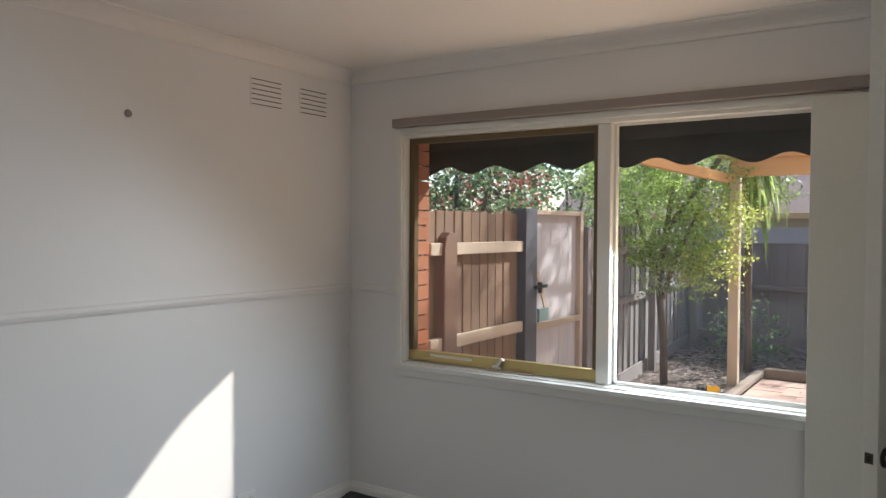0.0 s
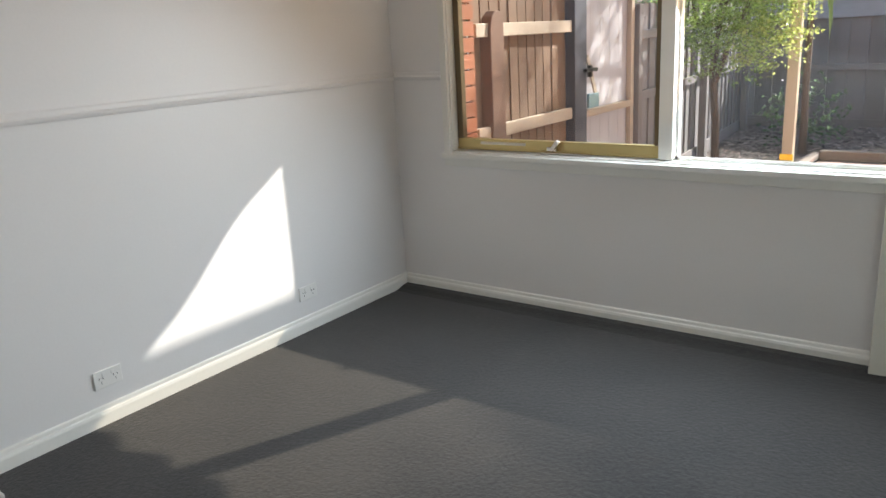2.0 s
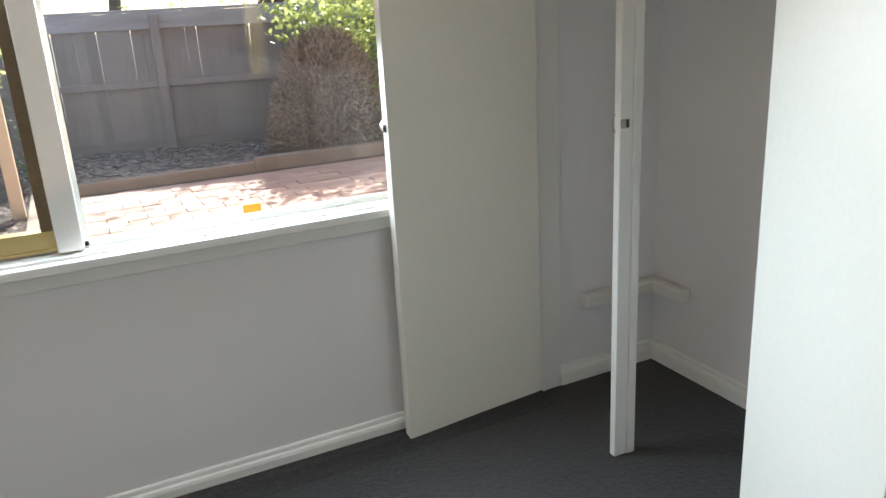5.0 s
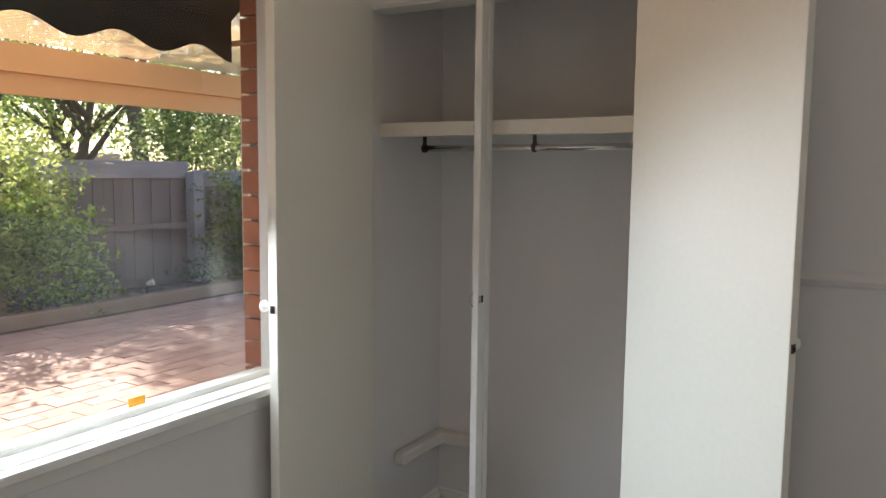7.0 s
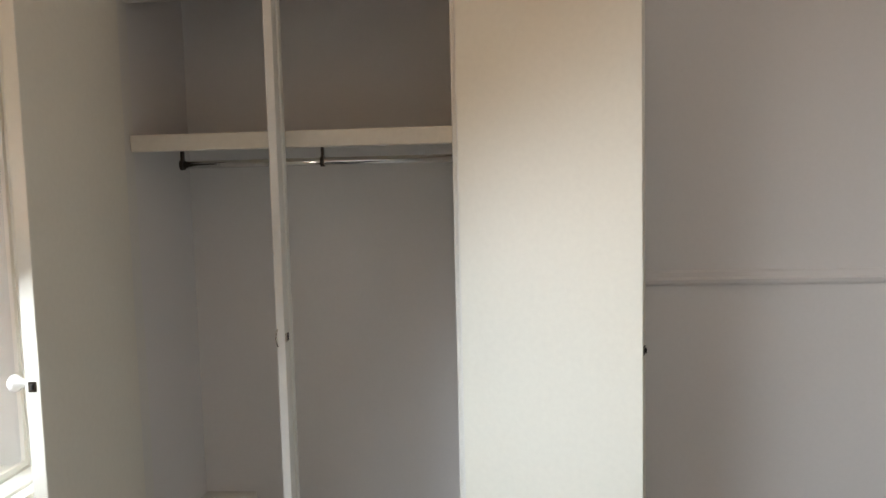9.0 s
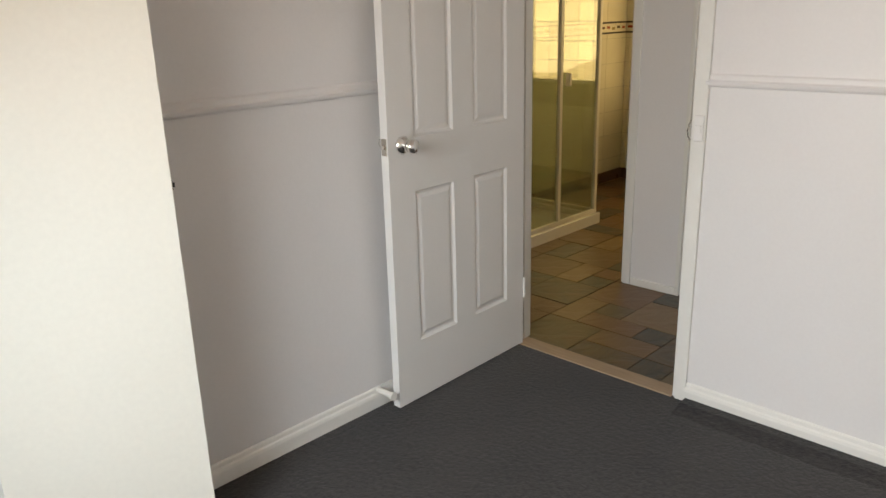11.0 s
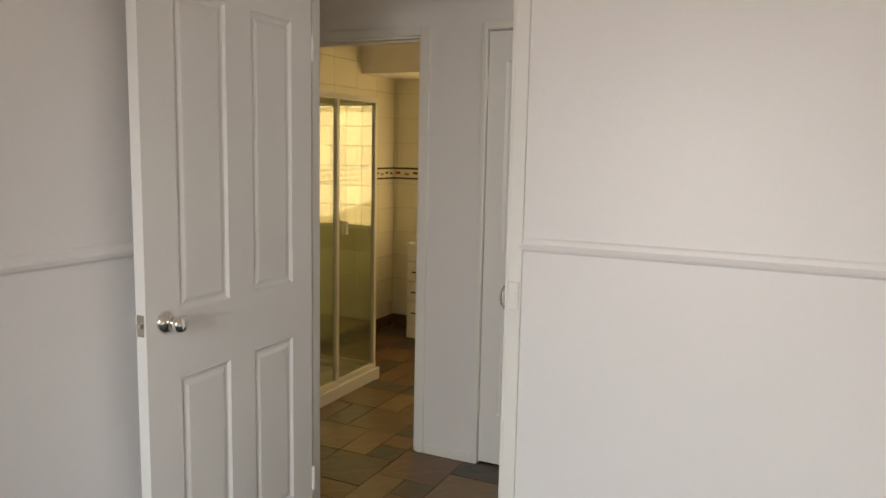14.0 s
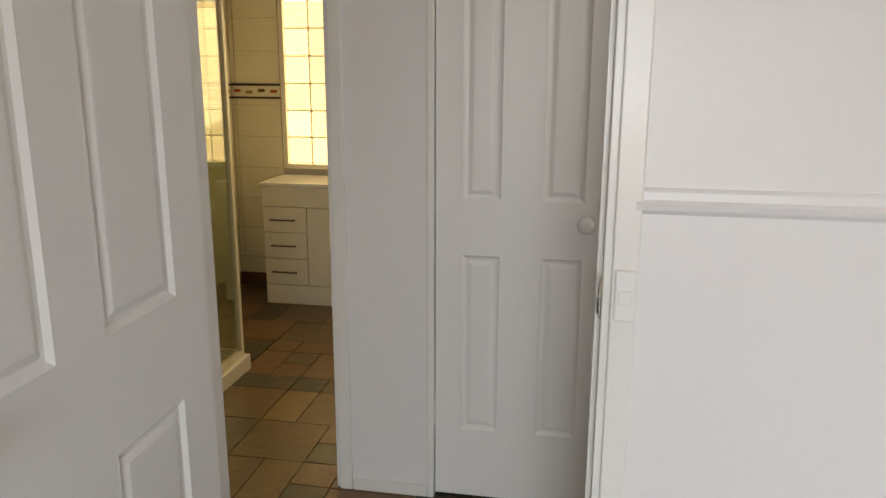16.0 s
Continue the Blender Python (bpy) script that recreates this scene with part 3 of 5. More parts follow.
def door_skin(bm, w, h, y, s, panels):
    """One face of a moulded door with holes for its panels; x across, z up, s: which way it faces."""
    xs = sorted({0, w, *[v for p in panels for v in p[:2]]})
    zs = sorted({0, h, *[v for p in panels for v in p[2:]]})
    for a, b in zip(xs, xs[1:]):
        for c, d in zip(zs, zs[1:]):
            if any(p[0] <= a and b <= p[1] and p[2] <= c and d <= p[3] for p in panels):
                continue
            f = [bm.verts.new(v) for v in ((a, y, c), (b, y, c), (b, y, d), (a, y, d))]
            bm.faces.new(f if s < 0 else list(reversed(f)))


def panel_rings(bm, p, y, s):
    a, b, c, d = p
    rings = []
    for inset, depth in ((0, 0), (0.003, -0.0005), (0.012, 0.0075), (0.020, 0.0085), (0.034, 0.003), (0.040, 0.0025)):
        yy = y - s * depth
        rings.append([bm.verts.new(v) for v in ((a + inset, yy, c + inset), (b - inset, yy, c + inset), (b - inset, yy, d - inset), (a + inset, yy, d - inset))])
    for r, q in zip(rings, rings[1:]):
        for i in range(4):
            j = (i + 1) % 4
            f = (r[i], r[j], q[j], q[i])
            bm.faces.new(f if s < 0 else tuple(reversed(f)))
    bm.faces.new(rings[-1] if s < 0 else list(reversed(rings[-1])))


def panel_door(name, w, h, m, panels, label, t=0.035):
    """A moulded four-panel door; its hinge edge at x = 0, the leaf from y = 0 to y = -t."""
    top = thing(name, label, "door", m)
    bm = bmesh.new()
    door_skin(bm, w, h, 0, 1, panels)
    door_skin(bm, w, h, -t, -1, panels)
    for a, b in (((0, 0), (0, h)), ((w, 0), (w, h)), ((0, 0), (w, 0)), ((0, h), (w, h))):
        bm.faces.new([bm.verts.new(v) for v in ((a[0], 0, a[1]), (b[0], 0, b[1]), (b[0], -t, b[1]), (a[0], -t, a[1]))])
    bmesh.ops.remove_doubles(bm, verts=bm.verts, dist=0.0001)
    part("leaf", bm, DOORP, top)
    for p in panels:
        bm = bmesh.new()
        panel_rings(bm, p, 0, 1)
        panel_rings(bm, p, -t, -1)
        part("panel", bm, DOORP, top)
    return top


PANELS = [(0.113, 0.331, 0.237, 0.832), (0.440, 0.659, 0.237, 0.832), (0.113, 0.331, 1.020, 1.900), (0.440, 0.659, 1.020, 1.900)]
LEAFT = 0.035
HINGE = (2.9075, -3.128)
TURN = 91.5
leaf = panel_door("bedroom_door", 0.780, 2.035, pose(HINGE[0], HINGE[1], 0.008, 0, 0, TURN), PANELS, "white four-panel moulded door standing open against the wall")
KP = [(0.0, 0.0), (0.032, 0.0), (0.033, 0.004), (0.026, 0.012), (0.012, 0.016), (0.010, 0.030), (0.016, 0.035), (0.023, 0.042), (0.026, 0.051), (0.025, 0.060), (0.017, 0.067), (0.004, 0.070)]
KP2 = [(max(r, 0.0005), h) for r, h in KP]
for y, rx in ((0, -90), (-LEAFT, 90)):
    bm = bmesh.new()
    lathe(bm, KP2, pose(0.711, y, 1.004, rx))
    part("knob", bm, CHROME, leaf, "polished nickel ball knob on a round rose", smooth=True)
solid("latch_plate", [(0.7801, 0.7825, -0.030, -0.006, 0.974, 1.034)], SATIN, "", "small nickel latch plate", bevel=0.0005, parent=leaf)
solid("latch_bolt", [(0.7825, 0.791, -0.024, -0.012, 0.997, 1.011)], CHROME, "", bevel=0.001, parent=leaf)
for z in (0.22, 1.78):
    bm = bmesh.new()
    lathe(bm, [(0.006, 0), (0.006, 0.09)], pose(-0.004, 0.004, z), steps=10)
    part("hinge", bm, TRIM, leaf)
stop = bmesh.new()
lathe(stop, [(0.012, 0), (0.012, 0.075), (0.016, 0.077), (0.016, 0.09)], pose(W - 0.018, -2.31, 0.075, 0, -90, 0), steps=14)
tagged(part("door_stop_buffer", stop, DOORSTOP, None, "short white door stop on the skirting"), category="door stop")
strike = bmesh.new()
box(strike, GX0 + 0.002, GX0 + 0.0045, -3.165, -3.13, 1.00, 1.07, 0.0008)
tagged(part("strike_plate", strike, CHROME, None, "curved nickel strike plate on the door jamb"), category="strike plate")
lip = bmesh.new()
tube(lip, [(GX0 + 0.004, -3.130, 1.0), (GX0 + 0.008, -3.118, 1.015), (GX0 + 0.009, -3.113, 1.036), (GX0 + 0.008, -3.118, 1.057), (GX0 + 0.004, -3.130, 1.072)], [0.003] * 5, 6)
tagged(part("strike_lip", lip, CHROME, None, "bent nickel lip of the strike on the jamb", smooth=True), category="strike plate")

solid("threshold", [(GX0 + 0.002, GX1 - 0.002, -D - 0.07, -D + 0.012, -0.05, 0.006)], THRESH, label="worn timber threshold strip", bevel=0.003)


def wall_plate(name, m, w, h, label, kind_of):
    """A plate on a wall: x across, z up, its face towards -y."""
    top = thing(name, label, "light switch" if kind_of == "switch" else "power outlet", m)
    bm = bmesh.new()
    box(bm, -w / 2, w / 2, -0.009, 0, -h / 2, h / 2, 0.0025)
    part("plate", bm, PLASTIC, top)
    if kind_of == "switch":
        solid("rocker", [(-0.011, 0.011, -0.013, -0.009, -0.016, 0.010)], PLASTIC, "", bevel=0.002, parent=top)
        solid("lower_seam", [(-w / 2 + 0.002, w / 2 - 0.002, -0.0094, -0.0091, -0.045, -0.0444)], GROUT, "", parent=top)
    elif kind_of == "double":
        for cx in (-0.03, 0.03):
            solid("rocker", [(cx - 0.006 + (0.011 if cx < 0 else -0.011), cx + 0.006 + (0.011 if cx < 0 else -0.011), -0.012, -0.009, 0.010, 0.026)], PLASTIC, "", bevel=0.001, parent=top)
            for px, pz, tilt in ((cx - 0.008, 0.004, 30), (cx + 0.008, 0.004, -30), (cx, -0.012, 0)):
                bm = bmesh.new()
                box(bm, -0.001, 0.001, -0.0096, -0.009, -0.005, 0.005, 0, pose(px, 0, pz, 0, tilt, 0))
                part("slot", bm, BLACK, top)
    else:
        bm = bmesh.new()
        lathe(bm, [(0.006, 0), (0.006, 0.003), (0.005, 0.004)], pose(0, -0.009, 0, 90), steps=14)
        part("socket", bm, BLACK, top, "small dark round socket")
        for px in (-0.042, 0.042):
            bm = bmesh.new()
            lathe(bm, [(0.003, 0), (0.003, 0.001)], pose(px, -0.009, 0, 90), steps=8)
            part("screw", bm, TRIM, top)
    return top


wall_plate("wall_outlet", pose(0, -1.895, 0.185, 0, 0, 90), 0.118, 0.072, "white double power outlet on the wall above the skirting", "double")
wall_plate("wall_outlet", pose(0, -0.797, 0.198, 0, 0, 90), 0.118, 0.072, "white single power outlet on the wall above the skirting", "double")
wall_plate("aerial_outlet", pose(1.215, -D, 0.238, 0, 0, 180), 0.118, 0.074, "white aerial outlet plate with one dark socket", "aerial")
wall_plate("light_switch", pose(2.130, -D + 0.0135, 1.048, 0, 0, 180), 0.034, 0.088, "narrow white architrave light switch", "switch")


def vent(x):
    """A plaster wall vent with six slots."""
    top = thing("wall_vent", "white painted plaster wall vent with dark slots", "vent", pose(0, x, 2.23, 0, 0, 90), "vents")
    solid("vent_plate", [(-0.108, 0.108, -0.004, 0, -0.072, 0.072)], WALL, "", bevel=0.002, parent=top)
    for k in range(6):
        z = 0.062 - k * 0.0248
        solid("slot", [(-0.10, 0.10, -0.0046, -0.004, z - 0.0022, z + 0.0022)], BLACK if k > 5 else DARKMETAL, "", parent=top)
    return top


vent(-0.655)
vent(-0.315)
hook = bmesh.new()
lathe(hook, [(0.016, 0), (0.017, 0.004), (0.014, 0.010), (0.006, 0.013)], pose(0, -1.437, 2.03, 0, 90, 0), steps=18)
tagged(part("picture_hook", hook, PELMET, None, "small grey round fixing on the wall", smooth=True), category="wall fixing")

# ---- robe ----
robe = tagged(new("robe_frame"), "white painted robe frame set in the wall", kind="structure")
TOPZ = 2.08
solid("robe_jamb", [(W - 0.002, W + T, RY1 - 0.005, -0.001, 0, TOPZ)], TRIM, "", bevel=0.002, parent=robe)
solid("robe_jamb", [(W - 0.002, W + T, RY0 - 0.019, RY0 + 0.001, 0, TOPZ)], TRIM, "", bevel=0.002, parent=robe)
solid("robe_head", [(W - 0.002, W + T, RY0 + 0.001, RY1 - 0.005, TOPZ - 0.02, TOPZ + 0.004)], TRIM, "", bevel=0.002, parent=robe)
solid("robe_architrave", [(W - 0.014, W - 0.0021, RY0 - 0.06, -0.001, TOPZ - 0.012, TOPZ + 0.030), (W - 0.014, W - 0.0021, RY0 - 0.06, RY0 - 0.012, 0, TOPZ - 0.012)], TRIM, "", "white painted robe architrave", bevel=0.003, parent=robe)
solid("robe_mullion", [(W - 0.034, W + 0.012, -0.500, -0.474, 0, TOPZ - 0.021), (W + 0.0122, W + 0.042, -0.504, -0.474, 0, TOPZ - 0.021)], TRIM, "", "slim white painted centre post", bevel=0.003, parent=robe)
solid("catch_plate", [(W - 0.033, W - 0.004, -0.5018, -0.5001, 1.043, 1.069)], SATIN, "", "silver catch plate", bevel=0.0005, parent=robe)
solid("catch_slot", [(W - 0.014, W - 0.004, -0.5030, -0.5019, 1.045, 1.067)], BLACK, "", "dark catch slot", bevel=0.0003, parent=robe)
bm = bmesh.new()
tube(bm, [(W - 0.0345, -0.478, 1.030), (W - 0.038, -0.475, 1.042), (W - 0.039, -0.474, 1.056), (W - 0.038, -0.475, 1.070), (W - 0.0345, -0.478, 1.082)], [0.0022] * 5, 6)
part("catch_lip", bm, SATIN, robe, "curved silver lip of the catch", smooth=True)
shelf = thing("robe_shelf", "white painted shelf with a thick front edge", "shelf")
solid("board", [(W + T + 0.001, RX - 0.001, -1.059, -0.001, 1.640, 1.660)], SHELFP, "", "worn painted shelf board", bevel=0.002, parent=shelf)
solid("front_edge", [(W + 0.071, W + T, RY0 + 0.002, RY1 - 0.006, 1.612, 1.663)], SHELFP, "", "thick painted front edge", bevel=0.004, parent=shelf)
rail = thing("hanging_rail", "chrome hanging rail under the shelf", "clothes rail")
bm = bmesh.new()
lathe(bm, [(0.0125, 0), (0.0125, 0.93)], pose(3.24, -0.10, 1.575, 90), steps=16)
part("tube", bm, CHROME, rail, "polished chrome tube", smooth=True)
for y in (-0.10, -0.565, -1.03):
    bm = bmesh.new()
    box(bm, 3.232, 3.248, y - 0.004, y + 0.004, 1.585, 1.6398)
    lathe(bm, [(0.017, -0.006), (0.017, 0.006)], pose(3.24, y, 1.575, 90), steps=14)
    part("bracket", bm, DARKMETAL, rail, "dark steel bracket")
pipe = thing("boxed_ledge", "white painted rounded ledge round the back of the robe", "ledge")
for b in ((3.18, 3.505, -0.052, -0.001), (3.486, 3.539, -0.20, -0.001)):
    bm = bmesh.new()
    box(bm, *b, 0.300, 0.352, 0.010)
    part("ledge_length", bm, DOORSTOP, pipe)


def robe_door(hx, hy, turn, w, s, label):
    """A flush robe door hung at (hx, hy); s: the side of the outer face, where the knob is."""
    top = thing("robe_door", label, "wardrobe door", pose(hx, hy, 0.012, 0, 0, turn), "robe doors")
    solid("leaf", [(0, w, 0, 0.034, 0, 2.068)], ROBE, "", "cream-white enamelled flush leaf", bevel=0.0025, parent=top)
    y = 0.034 if s > 0 else 0.0
    bm = bmesh.new()
    lathe(bm, [(0.022, 0), (0.023, 0.002), (0.018, 0.004)], pose(w - 0.032, y, 1.045, -90 * s), steps=20)
    part("rose", bm, DARKMETAL, top, "oval dark rose", smooth=True)
    bm = bmesh.new()
    lathe(bm, [(0.008, 0.003), (0.007, 0.014), (0.011, 0.024), (0.019, 0.034), (0.021, 0.041), (0.019, 0.048), (0.010, 0.056), (0.001, 0.057)], pose(w - 0.032, y, 1.045, -90 * s), steps=20)
    part("knob", bm, PORCELAIN, top, "white porcelain mushroom knob", smooth=True)
    solid("roller_catch", [(w, w + 0.002, 0.007, 0.025, 1.032, 1.056)], DARKMETAL, "", "aged steel roller catch", bevel=0.0005, parent=top)
    bm = bmesh.new()
    lathe(bm, [(0.004, -0.006), (0.004, 0.006)], pose(w + 0.003, 0.016, 1.044), steps=10)
    part("roller", bm, BLACK, top)
    for z in (0.15, 1.02, 1.86):
        bm = bmesh.new()
        lathe(bm, [(0.005, 0), (0.005, 0.06)], pose(-0.004, y, z), steps=8)
        part("hinge", bm, TRIM, top)
    return top


robe_door(W - 0.004, -0.003, 184.5, 0.555, -1, "cream-white flush robe door open along the window wall")
robe_door(2.923, -1.017, 248, 0.505, 1, "cream-white flush robe door open past square to the wall")

# ---- hall ----
solid("hall_walls", [(2.678, BX0 - 0.018, HS - T, HS, 0, H), (1.2, 2.092, HS - T, HS, 0, H), (2.092, 2.678, HS - T, HS, 2.048, H), (BX0 - 0.018, BX1 + 0.018, HS - T, HS, 2.025, H), (BX1 + 0.018, BE + T, HS - T, HS, 0, H),
                     (BE, BE + T, HS, -D - T, 0, H), (1.1, 1.2, HS - T, -D - T, 0, H), (RX + T, BE + T, -D - T, -D, 0, H)], WALL, label="white painted hall wall")
solid("hall_ceiling", [(1.1, BE + T, HS - T, -D - T - 0.001, H, H + 0.1)], CEIL)
solid("screed", [(1.1, BE + T, BS - T, -D - 0.03, -0.2, -0.012)], GROUT, label="grey grout bed under slate tiles")
door_lining("door_2", BX0 - 0.018, BX1 + 0.018, HS - T, HS, 2.025, True, True)
door_lining("door_3", 2.092, 2.678, HS - T, HS, 2.048, False, False)
CPAN = [(0.080, 0.208, 0.250, 0.855), (0.328, 0.462, 0.250, 0.855), (0.080, 0.208, 1.025, 1.895), (0.328, 0.462, 1.025, 1.895)]
cup = panel_door("cupboard_door", 0.538, 2.010, pose(2.655, HS - 0.046, 0.012, 0, 0, 180), [(p[0], p[1], p[2] - 0.012, p[3] - 0.012) for p in CPAN], "white narrow four-panel cupboard door, shut")
bm = bmesh.new()
lathe(bm, [(0.020, 0), (0.021, 0.003), (0.012, 0.008), (0.010, 0.020), (0.022, 0.030), (0.027, 0.042), (0.024, 0.052), (0.010, 0.058), (0.001, 0.059)], pose(0.466, -0.035, 0.957, 90), steps=20)
part("knob", bm, PORCELAIN, cup, "clear-white round knob on a chrome collar", smooth=True)
for z in (0.25, 1.72):
    bm = bmesh.new()
    lathe(bm, [(0.006, 0), (0.006, 0.085)], pose(-0.005, -0.040, z), steps=10)
    part("hinge", bm, TRIM, cup)
solid("hall_skirting", [(2.68, BX0 - 0.06, HS, HS + 0.012, 0, 0.042)], TRIM, label="low white painted skirting", bevel=0.003)
solid("cupboard_back", [(1.8, 2.7, HS - 0.5, HS - 0.45, 0, H), (2.7, 2.75, HS - 0.5, HS - T, 0, H)], WALL)

solid("door_bead", [(2.657, 2.679, HS, HS + 0.012, 0, 2.06), (2.092, 2.657, HS, HS + 0.012, 2.030, 2.06), (2.974, 2.9815, HS, HS + 0.012, 0, 0.002)], TRIM, label="narrow white painted bead beside the cupboard door", bevel=0.003)

# ---- bathroom ----
solid("bath_walls", [(BE, BE + T, BS - T, HS - T, 0, H), (1.6, 1.7, BS - T, BS - 0.001, 0, H)], WALL)
GBX0, GBX1, GBZ0, GBZ1 = 2.175, 4.075, 0.83, 1.84
solid("bath_wall_window", [(1.7, GBX0 - 0.03, BS - T, BS, 0, H), (GBX1 + 0.03, BE, BS - T, BS, 0, H), (GBX0 - 0.03, GBX1 + 0.03, BS - T, BS, 0, GBZ0 - 0.03), (GBX0 - 0.03, GBX1 + 0.03, BS - T, BS, GBZ1 + 0.03, H)], GROUT, label="grouted bathroom wall")
solid("bath_wall_west", [(1.7, 1.8, BS, HS - T, 0, H)], WALL)
solid("bath_ceiling", [(1.7, BE + T, BS - T, HS - T - 0.001, H, H + 0.1)], CEIL)
solid("bulkhead", [(1.8, BE - 0.009, -6.47, -5.95, 2.05, H - 0.001)], CEIL, label="cream painted bulkhead over the vanity")
bw = thing("glass_block_window", "yellow-lit ribbed glass block window in a white frame", "window")
solid("block_frame", [(GBX0 - 0.03, GBX0, BS - 0.04, BS + 0.012, GBZ0 - 0.03, GBZ1 + 0.03), (GBX1, GBX1 + 0.03, BS - 0.04, BS + 0.012, GBZ0 - 0.03, GBZ1 + 0.03), (GBX0, GBX1, BS - 0.04, BS + 0.012, GBZ1, GBZ1 + 0.03), (GBX0, GBX1, BS - 0.04, BS + 0.03, GBZ0 - 0.03, GBZ0)], CARDW, "", "cream painted frame", bevel=0.003, parent=bw)
NX, NZ = 12, 6
cx, cz = (GBX1 - GBX0) / NX, (GBZ1 - GBZ0) / NZ
bm = bmesh.new()
box(bm, -cx / 2 + 0.006, cx / 2 - 0.006, -0.035, 0.035, -cz / 2 + 0.006, cz / 2 - 0.006, 0.008)
block_mesh = mesh_from("glass_block", bm, BLOCKGLASS)
for i in range(NX):
    for k in range(NZ):
        ob = new("glass_block", block_mesh)
        ob.parent = bw
        ob.location = (GBX0 + (i + 0.5) * cx, BS - 0.035, GBZ0 + (k + 0.5) * cz)
solid("block_joint", [(GBX0, GBX1, BS - 0.06, BS - 0.01, GBZ0 + k * cz - 0.005, GBZ0 + k * cz + 0.005) for k in range(1, NZ)] + [(GBX0 + i * cx - 0.005, GBX0 + i * cx + 0.005, BS - 0.059, BS - 0.011, GBZ0, GBZ1) for i in range(1, NX)], GROUT, "", "pale mortar joint", parent=bw)
daylight = emitter("outside_daylight", (1.0, 0.84, 0.48), 0.5)
solid("backdrop_daylight", [(GBX0, GBX1, BS - 0.095, BS - 0.09, GBZ0, GBZ1)], daylight, label="bright daylight behind the glass blocks")

# vanity
van = thing("vanity_cabinet", "cream laminate vanity cabinet with three drawers and a door", "bathroom cabinet")
VX0, VX1, VY = 3.20, 4.10, -6.09
solid("carcass", [(VX0, VX1, -6.463, VY - 0.018, 0.10, 0.735)], CARDW, "", bevel=0.002, parent=van)
solid("kickboard", [(VX0 + 0.02, VX1 - 0.02, -6.45, VY - 0.03, 0.0, 0.10)], CARDW, "", parent=van)
solid("top_panel", [(VX0, VX1, VY - 0.018, VY, 0.618, 0.735)], CARDW, "", bevel=0.0015, parent=van)
for z0, z1 in ((0.460, 0.612), (0.298, 0.455), (0.130, 0.292)):
    dr = part("drawer", bmesh.new(), CARDW, van)
    bm = bmesh.new()
    box(bm, 3.825, VX1 - 0.002, VY - 0.018, VY, z0, z1, 0.0015)
    part("drawer_front", bm, CARDW, dr)
    bm = bmesh.new()
    zc = (z0 + z1) / 2
    box(bm, 3.890, 4.050, VY + 0.018, VY + 0.026, zc - 0.004, zc + 0.004, 0.002)
    for hx in (3.90, 4.04):
        box(bm, hx - 0.003, hx + 0.003, VY, VY + 0.018, zc - 0.003, zc + 0.003)
    part("handle", bm, DARKMETAL, dr, "slim dark bar handle")
solid("cabinet_door", [(3.21, 3.820, VY - 0.018, VY, 0.130, 0.612)], CARDW, "", bevel=0.0015, parent=van)
solid("kick_panel", [(VX0, VX1, VY - 0.018, VY - 0.003, 0.005, 0.124)], CARDW, "", bevel=0.0015, parent=van)
vt = bmesh.new()
box(vt, VX0 - 0.01, VX1 + 0.012, -6.468, VY + 0.012, 0.736, 0.762, 0.006)
tagged(part("washbasin", vt, PORCELAIN, None, "cream moulded vanity top with basin ledge"), category="basin")

# shower
sh = thing("shower_screen", "framed glass shower screen with cream aluminium posts", "shower screen")
SHX, SHY, SHZ = 3.79, -5.05, 1.80
FR = CARDW
for x, y in ((SHX, SHY), (SHX, HS - T - 0.025), (BE - 0.03, SHY), (SHX, -4.62)):
    solid("post", [(x - 0.014, x + 0.014, y - 0.014, y + 0.014, 0.075, SHZ)], FR, "", bevel=0.002, parent=sh)
solid("top_rail", [(SHX - 0.015, SHX + 0.015, SHY + 0.014, HS - T - 0.04, SHZ - 0.03, SHZ)], FR, "", bevel=0.002, parent=sh)
solid("top_rail", [(SHX + 0.014, BE - 0.045, SHY - 0.015, SHY + 0.015, SHZ - 0.03, SHZ)], FR, "", bevel=0.002, parent=sh)
solid("bottom_rail", [(SHX - 0.015, SHX + 0.015, SHY + 0.014, HS - T - 0.04, 0.0755, 0.105)], FR, "", bevel=0.002, parent=sh)
solid("bottom_rail", [(SHX + 0.014, BE - 0.045, SHY - 0.015, SHY + 0.015, 0.0755, 0.105)], FR, "", bevel=0.002, parent=sh)
solid("glass_pane", [(SHX - 0.002, SHX + 0.002, SHY + 0.014, HS - T - 0.04, 0.105, SHZ - 0.03)], SHGLASS, "", "clear shower glass", parent=sh).visible_shadow = False
solid("glass_pane", [(SHX + 0.014, BE - 0.045, SHY - 0.002, SHY + 0.002, 0.105, SHZ - 0.03)], SHGLASS, "", "clear shower glass", parent=sh).visible_shadow = False
solid("door_pull", [(SHX - 0.035, SHX - 0.004, -4.70, -4.675, 0.98, 1.06)], FR, "", bevel=0.004, parent=sh)
tray = thing("shower_tray", "cream acrylic shower tray with a raised rim", "shower tray")
bm = bmesh.new()
box(bm, SHX - 0.03, BE - 0.012, SHY - 0.03, HS - T - 0.012, -0.01, 0.035)
part("tray_floor", bm, PORCELAIN, tray)
solid("rim", [(SHX - 0.035, SHX + 0.03, SHY - 0.035, HS - T - 0.012, -0.011, 0.075), (SHX + 0.03, BE - 0.012, SHY - 0.035, SHY + 0.03, -0.011, 0.075)], PORCELAIN, "", bevel=0.006, parent=tray)

